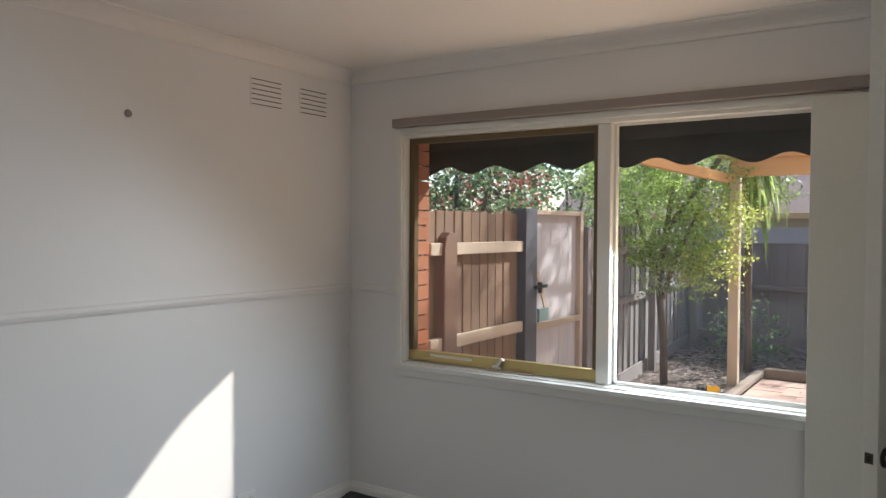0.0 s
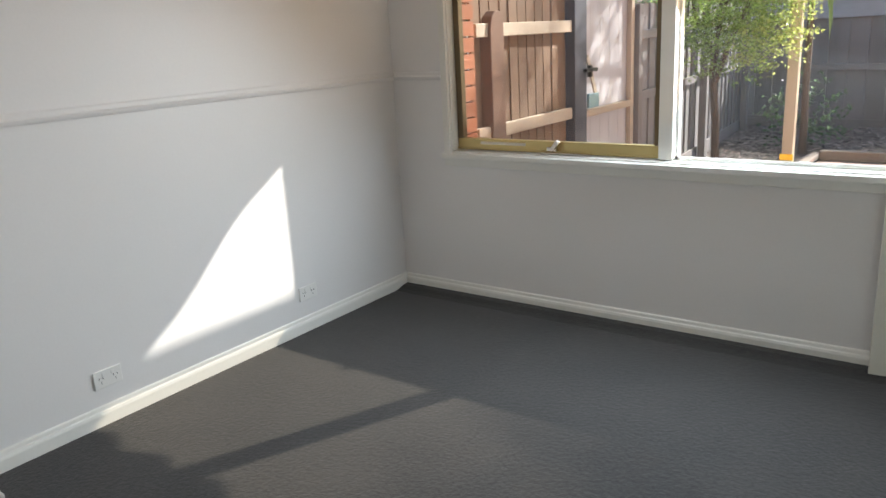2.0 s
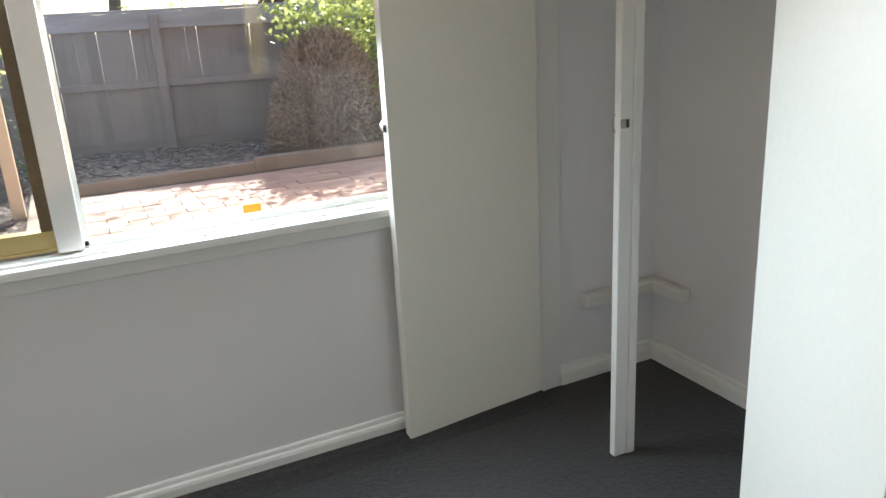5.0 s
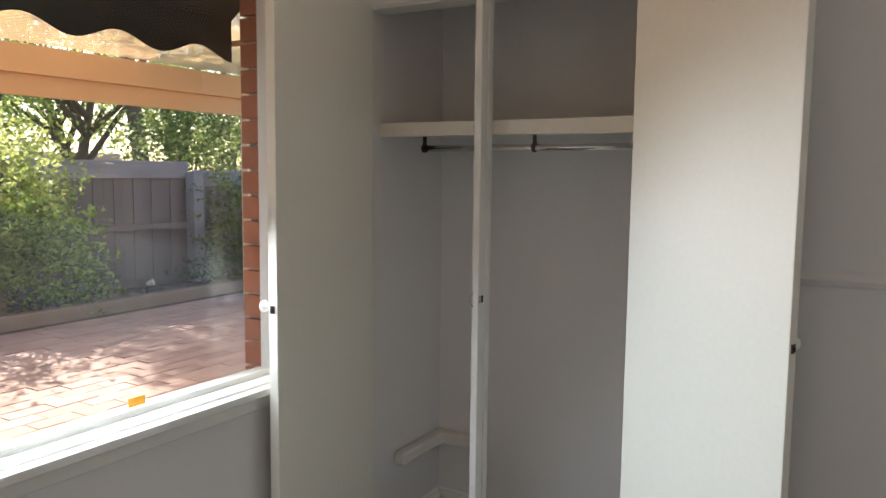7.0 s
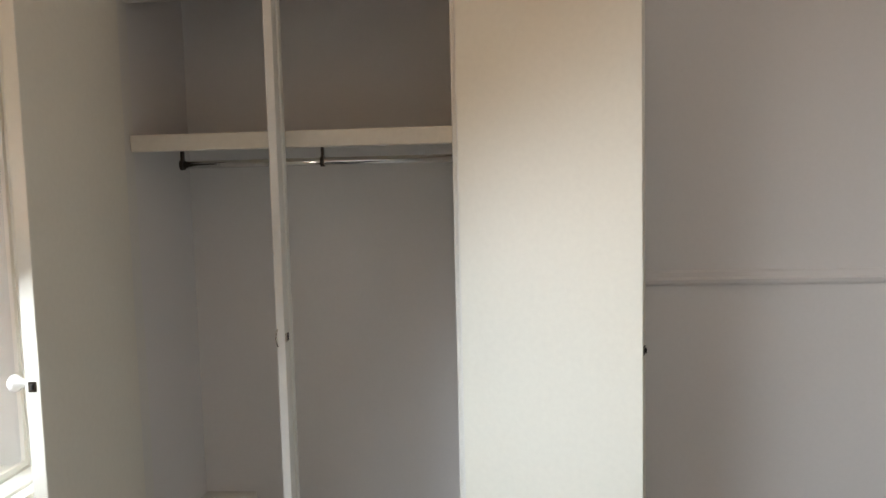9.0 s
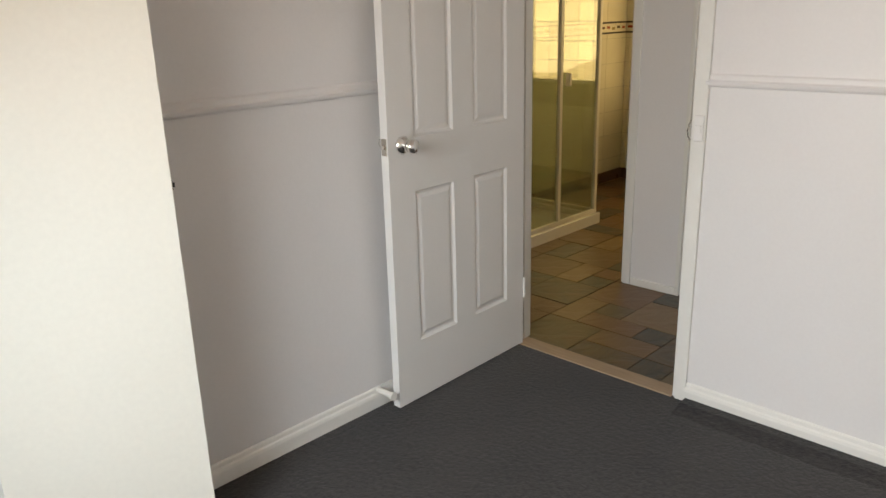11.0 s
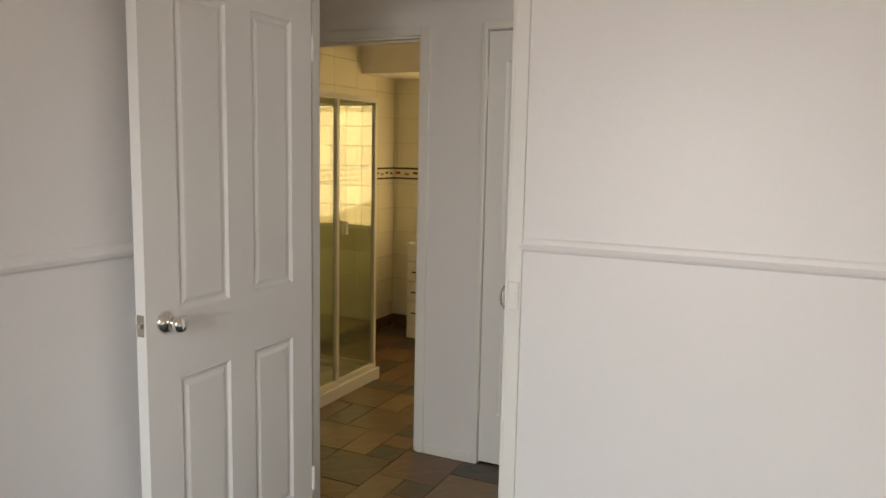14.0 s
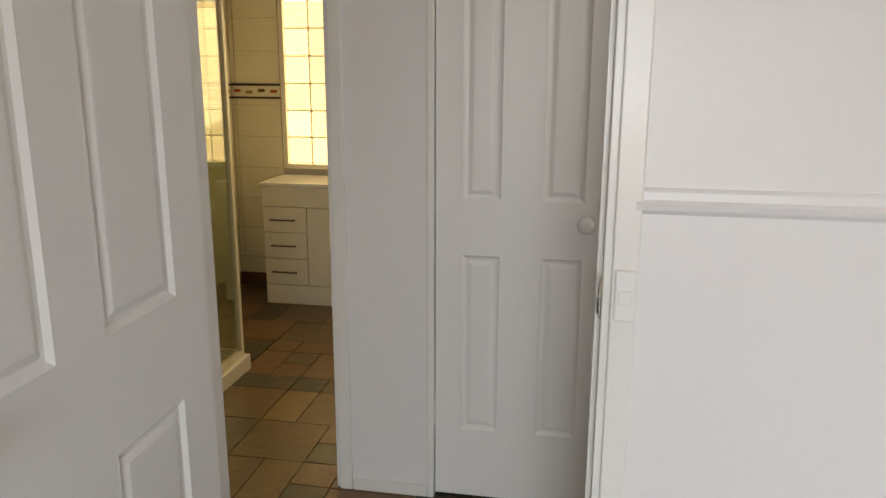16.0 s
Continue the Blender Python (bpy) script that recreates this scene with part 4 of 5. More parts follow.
solid("tile_skirting", [(BE - 0.02, BE - 0.009, BS + 0.009, SHY - 0.04, 0, 0.09), (VX1 + 0.012, BE - 0.02, BS + 0.009, BS + 0.018, 0, 0.09)], SKIRTTILE, label="dark brown tile skirting", bevel=0.001)
# border frieze: two dark lines with small fish and shells between
fr = tagged(new("tile_border"), "patterned border of small red and brown motifs between dark lines", kind="structure")


def frieze(axis, a, b, wall, s):
    def bx(u0, u1, d0, d1, z0, z1):
        d0, d1 = sorted((wall + s * d0, wall + s * d1))
        return (u0, u1, d0, d1, z0, z1) if axis == "x" else (d0, d1, u0, u1, z0, z1)
    solid("border_tile", [bx(a, b, 0.008, 0.0125, 1.240, 1.332)], TILEW, "", "cream border tile", parent=fr)
    solid("border_line", [bx(a, b, 0.0125, 0.0145, 1.240, 1.252), bx(a, b, 0.0125, 0.0145, 1.320, 1.332)], BLACK, "", "dark border line", parent=fr)
    n = int((b - a) / 0.075)
    for i in range(n):
        u = a + (i + 0.5) * (b - a) / n
        bm = bmesh.new()
        d = wall + s * 0.0125
        turn = 0 if axis == "x" else 90
        m = pose(u if axis == "x" else d, d if axis == "x" else u, 1.286 + 0.006 * math.sin(i * 2.3), 0, 0, turn)
        vs = lathe(bm, [(0.020, -0.001), (0.020, 0.001)], pose(0, 0, 0, 90) @ Matrix.Diagonal((1, 0.55, 1, 1)), steps=10)
        box(bm, 0.016, 0.028, -0.001, 0.001, -0.010, 0.010)
        bmesh.ops.transform(bm, matrix=m, verts=bm.verts)
        part("motif", bm, (MOTIF_R, MOTIF_B, MOTIF_O)[i % 3], fr)


MOTIF_R = surface("border_red", (0.35, 0.06, 0.03), 0.3)
MOTIF_B = surface("border_brown", (0.10, 0.06, 0.04), 0.3)
MOTIF_O = surface("border_olive", (0.30, 0.22, 0.08), 0.3)
frieze("x", GBX1 + 0.031, BE - 0.015, BS, 1)
frieze("y", BS + 0.015, HS - T - 0.02, BE, -1)

# ---- outdoors ----
GZ = -0.06
solid("ground", [(-300, 300, 0.26, 400, -0.5, GZ - 0.05), (-300, -0.25, -300, 0.26, -0.5, GZ - 0.05), (BE + 0.4, 300, -300, 0.26, -0.5, GZ - 0.05), (-0.25, BE + 0.4, -300, BS - 0.6, -0.5, GZ - 0.05)], SOIL, label="bare garden soil")
solid("brick_core", [(-0.20, WX0 - 0.04, 0.165, 0.245, -0.3, 2.30), (WX1 + 0.05, 8.0, 0.165, 0.245, -0.3, 2.30), (WX0 - 0.04, WX1 + 0.04, 0.165, 0.245, -0.3, WZ0 - 0.13), (WX0 - 0.04, WX1 + 0.04, 0.165, 0.245, WZ1 + 0.03, 2.30)], MORTAR, label="pale mortar of the brick wall")
solid("outer_walls", [(-0.25, -T - 0.02, -3.3, 0.16, -0.3, H + 0.1), (-T, 8.0, 0.1405, 0.16, H - 0.2, H + 0.1), (RX + T + 0.001, 8.0, 0.02, 0.16, -0.3, H)], MORTAR)
solid("eave", [(-0.6, 8.0, 0.16, 0.42, 2.31, 2.36), (-0.6, 8.0, 0.42, 0.44, 2.27, 2.46)], PERGOLA, label="cream painted eave")
solid("roof_slab", [(-0.8, BE + 0.6, BS - 0.6, 0.44, H + 0.12, H + 0.2)], ROOF, label="roof over the rooms")

# awning with scalloped valance
aw = thing("window_awning", "dark green canvas awning with a scalloped edge outside the window", "awning")
AX0, AX1, AY = 0.18, 2.74, 0.42
bm = bmesh.new()
top_a = [(AX0, 0.265, 2.14), (AX1, 0.265, 2.14), (AX1, AY, 2.02), (AX0, AY, 2.02)]
for dz in (0, -0.004):
    f = [bm.verts.new((x, y, z + dz)) for x, y, z in top_a]
    bm.faces.new(f)
part("canvas", bm, AWNING, aw, "dark green canvas slope")
bm = bmesh.new()
N = 96
rows = []
for side in (0, 0.004):
    tops, bots = [], []
    for i in range(N + 1):
        x = AX0 + (AX1 - AX0) * i / N
        yy = AY + side + 0.004 * math.sin(x * 9)
        z = 1.894 - 0.022 * math.cos(2 * math.pi * (x - 0.56) / 0.312)
        tops.append(bm.verts.new((x, yy, 2.022)))
        bots.append(bm.verts.new((x, yy, z)))
    rows.append((tops, bots))
for tops, bots in rows:
    for i in range(N):
        bm.faces.new((tops[i], tops[i + 1], bots[i + 1], bots[i]))
for i in range(N):
    bm.faces.new((rows[0][1][i], rows[0][1][i + 1], rows[1][1][i + 1], rows[1][1][i]))
part("valance", bm, AWNING, aw, "scalloped dark green valance", smooth=True)
for x in (AX0 + 0.01, AX1 + 0.008):
    bm = bmesh.new()
    box(bm, x - 0.008, x + 0.008, 0.247, AY + 0.01, 1.93, 1.95, 0.003)
    part("awning_arm", bm, PERGOLA, aw, "cream awning arm")


def paling_fence(name, p0, p1, z0, z1, mat, label, cap=False, rails=(0.3, 1.1), side=1, step=0.105, railmat=None, plinth=False, posts=2.4, h_jit=0.02, first=0.0, gaps=True):
    """Palings nailed to rails and posts from p0 to p1; side: +1 if the rails are on the left going p0 to p1."""
    top = thing(name, label, "fence")
    a, b = Vector(p0), Vector(p1)
    L = (b - a).length
    yaw = math.degrees(math.atan2(b.y - a.y, b.x - a.x))
    top.matrix_world = pose(a.x, a.y, 0, 0, 0, yaw)
    n = max(1, int(L / step))
    meshes = []
    for k in range(5):
        bm = bmesh.new()
        hh = z1 - z0 + (random.random() - 0.5) * h_jit * 2
        w = step * 0.5 - 0.001 if gaps else step * 0.515
        box(bm, -w, w, -0.008, 0.008, z0, z0 + hh)
        meshes.append(mesh_from("paling", bm, mat))
    for i in range(n):
        ob = new("paling", meshes[random.randrange(5)])
        ob.parent = top
        ob.matrix_basis = pose((i + 0.5) * L / n, (random.random() - 0.5) * 0.006 + (0 if gaps else 0.017 * (i % 2)), 0, 0, (random.random() - 0.5) * 0.8, (random.random() - 0.5) * 3)
    for z in rails:
        bm = bmesh.new()
        box(bm, 0, L, side * 0.012 if side > 0 else -0.052, 0.052 if side > 0 else -0.012, z, z + 0.075, 0.004)
        part("rail", bm, railmat or RAILW, top)
    if cap:
        bm = bmesh.new()
        box(bm, 0, L, -0.035 if side > 0 else -0.03, 0.03, z1 - 0.005, z1 + 0.03, 0.004)
        part("cap_rail", bm, CAPGREY, top)
        bm = bmesh.new()
        box(bm, 0, L, side * 0.012 if side > 0 else -0.034, 0.034 if side > 0 else -0.012, z1 - 0.19, z1 - 0.008, 0.004)
        part("top_board", bm, CAPGREY, top)
    if plinth:
        bm = bmesh.new()
        box(bm, 0, L, side * 0.012 if side > 0 else -0.036, 0.036 if side > 0 else -0.012, z0, z0 + 0.16, 0.004)
        part("plinth", bm, railmat or RAILW, top)
    k = first
    while posts and k <= L:
        bm = bmesh.new()
        box(bm, k - 0.05, k + 0.05, 0.054 if side > 0 else -0.13, 0.13 if side > 0 else -0.054, z0, z1 - 0.03, 0.006)
        part("post", bm, railmat or RAILW, top)
        k += posts
    return top


FXL = 0.31
paling_fence("side_fence", (FXL, 0.30), (FXL, 1.47), GZ, 1.665, PALING, "weathered brown paling fence with rails coloured as sunlit near the window", rails=(0.815, 1.39), side=-1, step=0.098, posts=0)
bm = bmesh.new()
prism(bm, [(0.42, GZ - 0.05), (0.565, GZ - 0.05), (0.565, 1.44), (0.555, 1.50), (0.53, 1.53), (0.48, 1.53), (0.44, 1.50), (0.42, 1.44)], "x", FXL - 0.015, FXL + 0.07)
bmesh.ops.bevel(bm, geom=list(bm.edges), offset=0.005, segments=1, affect="EDGES")
tagged(part("stub_post", bm, surface("red_brown_hardwood", (0.22, 0.125, 0.085), 0.8, spread=0.15, scale=4, fine=50, bump=0.5, stretch=(1, 1, 0.1)), None, "weathered short post with a rounded top"), category="fence post")
bm = bmesh.new()
box(bm, FXL - 0.03, FXL + 0.07, 1.475, 1.66, GZ - 0.05, 1.70, 0.006)
tagged(part("gate_post", bm, POSTDARK, None, "blue-grey weathered gate post"), category="fence post")
gate = thing("side_gate", "pale sheeted gate in a timber frame with a diagonal brace", "gate")
for k in range(5):
    bm = bmesh.new()
    y0 = 1.68 + k * 0.166
    box(bm, FXL - 0.008, FXL + 0.008, y0, y0 + 0.164, GZ + 0.04, 1.68)
    part("board", bm, GATEP, gate)
for nm, b in (("stile", (FXL + 0.009, FXL + 0.05, 2.50, 2.56, GZ, 1.70)), ("top_rail", (FXL + 0.009, FXL + 0.045, 1.68, 2.50, 1.66, 1.695)), ("middle_rail", (FXL + 0.009, FXL + 0.05, 1.68, 2.50, 0.795, 0.845))):
    bm = bmesh.new()
    box(bm, *b, 0.004)
    part(nm, bm, RAILW, gate)
bm = bmesh.new()
box(bm, -0.006, 0.006, 0, 0.36, -0.02, 0.02, 0.002, pose(FXL + 0.056, 1.69, 1.22, -62, 0, 0))
part("brace", bm, RAILW, gate, "short pale diagonal brace")
bm = bmesh.new()
box(bm, FXL + 0.07, FXL + 0.10, 1.60, 1.78, 1.115, 1.14, 0.004)
box(bm, FXL + 0.07, FXL + 0.10, 1.66, 1.69, 1.08, 1.16, 0.004)
part("bolt", bm, BLACK, gate, "black gate bolt")
bm = bmesh.new()
box(bm, FXL + 0.05, FXL + 0.07, 1.70, 1.86, 0.86, 0.96, 0.002)
part("small_sign", bm, surface("faded_blue_sign", (0.28, 0.42, 0.46), 0.6), gate, "small faded blue sign")
paling_fence("side_fence", (FXL - 0.05, 2.62), (-0.18, 8.0), GZ, 1.60, PALGREY, "grey-brown weathered paling fence along the side", rails=(0.80, 1.30), side=-1, step=0.11, railmat=PALGREY, plinth=True, gaps=False)
BF0, BF1 = (-0.2, 8.1), (7.6, 6.35)
paling_fence("back_fence", BF0, BF1, GZ, 1.56, PALGREY, "grey weathered paling fence with a capping board across the back", cap=True, rails=(0.72,), side=-1, step=0.12, railmat=PALGREY, plinth=True, posts=30, first=2.95, gaps=False)
bm = bmesh.new()
box(bm, 7.55, 7.72, 6.16, 6.32, GZ - 0.05, 1.46, 0.01)
tagged(part("end_post", bm, CAPGREY, None, "stout pale grey fence end post"), category="fence post")
paling_fence("dark_fence", (7.72, 6.35), (15.0, 8.4), GZ, 1.45, PALGREY, "dark shaded paling fence behind the shrubs", cap=True, rails=(0.7,), side=-1, step=0.14, railmat=PALGREY)

# pergola
perg = thing("pergola", "cream painted pergola with slatted front beam and posts", "pergola")
PZ = 2.08
for x, y, w in ((1.10, 4.70, 0.05), (7.06, 4.70, 0.05)):
    bm = bmesh.new()
    box(bm, x - w, x + w, y - w, y + w, GZ, PZ, 0.006)
    part("post", bm, POSTP, perg, "cream painted square post")
for nm, b in (("front_beam", (1.05, 7.15, 4.64, 4.69, PZ + 0.01, PZ + 0.19)), ("upper_beam", (0.95, 7.15, 4.58, 4.638, PZ + 0.192, PZ + 0.43)), ("side_beam", (1.07, 1.12, 0.45, 4.58, PZ - 0.07, PZ + 0.02)), ("gutter", (0.95, 7.15, 4.695, 4.80, PZ + 0.2, PZ + 0.32)), ("end_beam", (7.0, 9.3, 4.66, 4.72, PZ - 0.03, PZ + 0.12))):
    bm = bmesh.new()
    box(bm, *b, 0.004)
    part(nm, bm, PERGOLA, perg)
bm = bmesh.new()
box(bm, 1.12, 7.1, 0.36, 0.40, PZ + 0.20, PZ + 0.295, 0.003)
part("ledger", bm, PERGOLA, perg)

# clear corrugated roofing
bm = bmesh.new()
nx = 240
low, high = [], []
for i in range(nx + 1):
    x = 1.261 + (7.1 - 1.261) * i / nx
    zz = PZ + 0.305 + 0.009 * math.cos(2 * math.pi * x / 0.076)
    low.append(bm.verts.new((x, 0.40, zz)))
    high.append(bm.verts.new((x, 4.66, zz + 0.155)))
for i in range(nx):
    bm.faces.new((low[i], low[i + 1], high[i + 1], high[i]))
part("roofing_sheet", bm, SHEET, perg, "clear corrugated roofing", smooth=True)

# paving and garden bed
solid("bed_of_mulch", [(-0.25, 1.25, 0.26, 8.0, -0.2, GZ + 0.01)], MULCH, label="dark bark mulch")
solid("bed_of_mulch", [(1.25, 9.5, 5.62, 8.3, -0.2, GZ + 0.05)], MULCH, label="dark bark mulch")
solid("garden_kerb", [(1.25, 3.2, 5.50, 5.60, -0.2, GZ + 0.09), (3.2, 9.5, 5.50, 5.60, -0.2, GZ + 0.13), (1.16, 1.25, 0.45, 5.60, -0.2, GZ + 0.06)], KERB, label="weathered concrete kerb", bevel=0.012)
solid("paving_bed", [(1.25, 9.5, 0.26, 5.50, -0.2, GZ - 0.012)], SOIL, label="dark joints of the paving")

# paving bricks
pave = tagged(new("pavement"), "sunlit terracotta paving bricks laid across", kind="structure")
spans = []
for r in range(34):
    y0 = 0.30 + r * 0.153
    for c in range(28):
        x0 = 1.26 + c * 0.306 - (0.153 if r % 2 else 0)
        if x0 < 1.26:
            x0 = 1.26
        spans.append((x0, y0))
random.shuffle(spans)
near = [s for s in spans if s[0] < 5.5 and s[1] < 4.5][:290]
pv = []
for k in range(4):
    bm = bmesh.new()
    box(bm, 0, 0.300, 0, 0.147, -0.03, 0.0, 0.004)
    pv.append(mesh_from("paver", bm, PAVER))
chosen = set(near)
rest = bmesh.new()
for x0, y0 in spans:
    dz = GZ + (random.random() - 0.5) * 0.006
    if (x0, y0) in chosen:
        ob = new("paver", pv[random.randrange(4)])
        ob.parent = pave
        ob.matrix_basis = pose(x0, y0, dz, (random.random() - 0.5), (random.random() - 0.5), 0)
    elif y0 < 5.34:
        box(rest, x0, x0 + 0.300, y0, y0 + 0.147, GZ - 0.03, dz)
part("pavers_beyond", rest, PAVER, pave, kind="stuff")


def chips(name, n, x0, x1, y0, y1, z, size, mat, label, seed):
    rnd = random.Random(seed)
    vs, fs = [], []
    for _ in range(n):
        x, y = rnd.uniform(x0, x1), rnd.uniform(y0, y1)
        a, l, w = rnd.uniform(0, math.pi), size * rnd.uniform(0.5, 1.6), size * rnd.uniform(0.15, 0.35)
        ca, sa, t = math.cos(a), math.sin(a), rnd.uniform(-0.4, 0.4)
        b = len(vs)
        for u, v in ((-l, -w), (l, -w), (l, w), (-l, w)):
            vs.append((x + u * ca - v * sa, y + u * sa + v * ca, z + 0.012 + u * t * 0.5 + rnd.uniform(0, 0.008)))
        fs.append((b, b + 1, b + 2, b + 3))
    me = bpy.data.meshes.new(name)
    me.from_pydata(vs, [], fs)
    me.materials.append(mat)
    return tagged(new(name, me), label, kind="stuff")


chips("mulch_litter", 7000, -0.2, 1.2, 2.6, 8.0, GZ + 0.012, 0.03, CHIP, "scattered bark chips and twigs", 3)
chips("mulch_litter", 16000, 1.3, 9.4, 5.65, 8.2, GZ + 0.052, 0.035, CHIP, "scattered bark chips and twigs", 4)


def leafy(name, clumps, n, size, mat, seed, parent=None, label="", droop=0.0):
    """Many small pointed leaves gathered in uneven clumps: (centre, radii) each."""
    rnd = random.Random(seed)
    vs, fs = [], []
    wsum = sum(r[0] * r[1] * r[2] for _, r in clumps) ** 1.0
    for c, r in clumps:
        m = int(n * r[0] * r[1] * r[2] / wsum)
        twigs = max(4, m // 14)
        for _ in range(twigs):
            d = Vector((rnd.gauss(0, 1), rnd.gauss(0, 1), rnd.gauss(0, 1))).normalized()
            rr = rnd.uniform(0.25, 1.08) ** 0.6
            base = Vector((c[0] + d.x * r[0] * rr, c[1] + d.y * r[1] * rr, c[2] + d.z * r[2] * rr))
            out = Vector((d.x, d.y, d.z * 0.4 + 0.3 - droop)).normalized()
            for k in range(14):
                p = base + out * (k * size * 0.35) + Vector((rnd.gauss(0, 1), rnd.gauss(0, 1), rnd.gauss(0, 1))) * size * 0.5
                u = Vector((rnd.gauss(0, 1), rnd.gauss(0, 1), rnd.gauss(0, 0.6) - droop * 2)).normalized()
                v = u.cross(Vector((rnd.gauss(0, 1), rnd.gauss(0, 1), rnd.gauss(0, 1)))).normalized()
                L2 = size * rnd.uniform(0.6, 1.2)
                b = len(vs)
                vs.extend((p - u * L2 * 0.5, p + v * L2 * 0.26 - u * L2 * 0.08, p + u * L2 * 0.5, p - v * L2 * 0.26 - u * L2 * 0.08))
                fs.append((b, b + 1, b + 2, b + 3))
    me = bpy.data.meshes.new(name)
    me.from_pydata([tuple(v) for v in vs], [], fs)
    me.materials.append(mat)
    ob = new(name, me)
    if parent is not None:
        ob.parent = parent
    return tagged(ob, label)


def tree(name, label, base, limbs, crown, n, size, mat, seed, category="tree", droop=0.0):
    top = thing(name, label, category)
    bm = bmesh.new()
    for pts, rad in limbs:
        tube(bm, [(base[0] + x, base[1] + y, base[2] + z) for x, y, z in pts], rad, 9)
    part("trunk", bm, BARK, top, "rough brown bark", smooth=True)
    leafy("crown", [((base[0] + c[0], base[1] + c[1], base[2] + c[2]), r) for c, r in crown], n, size, mat, seed, top, droop=droop)
    return top


# small tree seen through the fixed pane
tree("garden_tree", "small leafy green tree by the side fence", (0.50, 4.35, GZ),
     [([(0, 0, 0), (-0.02, 0.02, 0.5), (-0.08, 0.05, 1.0), (-0.03, 0.1, 1.6), (0.05, 0.1, 2.1)], [0.042, 0.038, 0.036, 0.03, 0.02]),
      # This limb and the two highest crown clumps are unseen, added to dapple sunlight.
      ([(-0.03, 0.1, 1.6), (0.5, 0.4, 2.45), (1.0, 0.6, 3.2), (1.5, 0.7, 4.2)], [0.03, 0.025, 0.02, 0.01]),
      ([(-0.04, 0.03, 0.9), (0.1, 0.0, 1.3), (0.35, -0.1, 1.8)], [0.03, 0.025, 0.012]),
      ([(-0.06, 0.05, 1.1), (-0.3, 0.2, 1.5), (-0.45, 0.3, 2.0)], [0.03, 0.022, 0.012])],
     [((-0.1, 0, 1.75), (0.55, 0.5, 0.55)), ((0.15, 0, 1.45), (0.40, 0.4, 0.35)), ((-0.45, 0.2, 2.2), (0.55, 0.5, 0.5)), ((0.2, 0.1, 2.3), (0.5, 0.5, 0.4)), ((-0.35, 0.2, 1.4), (0.3, 0.3, 0.35)), ((0.1, -0.05, 1.2), (0.38, 0.35, 0.28)), ((1.15, 0.65, 3.4), (0.7, 0.4, 0.5)), ((1.6, 0.7, 4.3), (0.6, 0.4, 0.5))],
     34000, 0.036, LEAFM, 11)
leafy("creeper_on_post", [((1.0, 4.45, 1.45), (0.22, 0.2, 0.42)), ((0.85, 4.4, 1.15), (0.22, 0.2, 0.2)), ((1.15, 4.5, 1.75), (0.18, 0.15, 0.25))], 3000, 0.042, LEAFB, 12, None, "bright yellow-green leafy shoots round the pergola post")["category"] = "shrub"


def strap_leaves(name, crown, n, length, width, mat, seed, parent):
    """Long narrow leaves that rise from one crown, arch over and hang."""
    rnd = random.Random(seed)
    bm = bmesh.new()
    for _ in range(n):
        a = rnd.uniform(0, 2 * math.pi)
        out = Vector((math.cos(a), math.sin(a), 0))
        across = Vector((-out.y, out.x, 0))
        l, up, w = length * rnd.uniform(0.6, 1.15), rnd.uniform(-0.5, 1.0), width * rnd.uniform(0.7, 1.1)
        p, last = Vector(crown) + Vector((0, 0, rnd.uniform(-0.25, 0.12))), None
        d = (out + Vector((0, 0, up))).normalized()
        for k in range(8):
            q = k / 7
            half = across * (w * (1.0 - q ** 2.2) * 0.5 + 0.001)
            row = (bm.verts.new(p - half), bm.verts.new(p + Vector((0, 0, -0.18 * w)) ), bm.verts.new(p + half))
            if last:
                bm.faces.new((last[0], last[1], row[1], row[0]))
                bm.faces.new((last[1], last[2], row[2], row[1]))
            last = row
            p = p + d * (l / 7)
            d = (d * 0.8 + Vector((0, 0, -0.62))).normalized()
    return part(name, bm, mat, parent)


strap = thing("strap_leaf_plant", "tall yellow-green plant with long hanging strap leaves by the pergola post", "plant")
bm = bmesh.new()
tube(bm, [(1.06, 5.62, GZ), (1.04, 5.62, 0.9), (1.05, 5.60, 2.0)], [0.05, 0.04, 0.035], 9)
part("stem", bm, BARK, strap, "rough brown stem", smooth=True)
strap_leaves("leaves", (1.05, 5.60, 2.40), 85, 0.85, 0.050, LEAF, 17, strap)
strap_leaves("lower_leaves", (1.05, 5.60, 2.05), 40, 0.70, 0.045, LEAFM, 18, strap)
leafy("low_shrub", [((0.95, 6.2, 0.28), (0.32, 0.3, 0.28))], 900, 0.055, LEAFD, 13, None, "low dark green shrub in the mulch")["category"] = "shrub"

# bushes along the bed
tree("bright_shrub", "large sunlit yellow-green shrub in the garden bed", (5.15, 6.35, GZ),
     [([(0, 0, 0), (-0.1, 0, 0.5), (-0.2, 0.05, 1.2)], [0.04, 0.03, 0.015]), ([(0.05, 0, 0.1), (0.3, -0.05, 0.6), (0.5, 0, 1.0)], [0.03, 0.02, 0.01]), ([(0, 0, 0.1), (0.0, 0.1, 0.9), (0.1, 0.1, 1.5)], [0.03, 0.02, 0.01])],
     [((-0.15, 0, 1.45), (0.62, 0.42, 0.42)), ((0.2, 0, 1.0), (0.48, 0.38, 0.42)), ((-0.75, 0.1, 1.50), (0.42, 0.35, 0.30)), ((-0.30, 0.0, 2.0), (0.24, 0.22, 0.26)), ((0.55, 0, 1.2), (0.22, 0.2, 0.2)), ((-0.1, 0, 0.6), (0.5, 0.3, 0.3))],
     5200, 0.082, LEAFB, 21, "shrub")
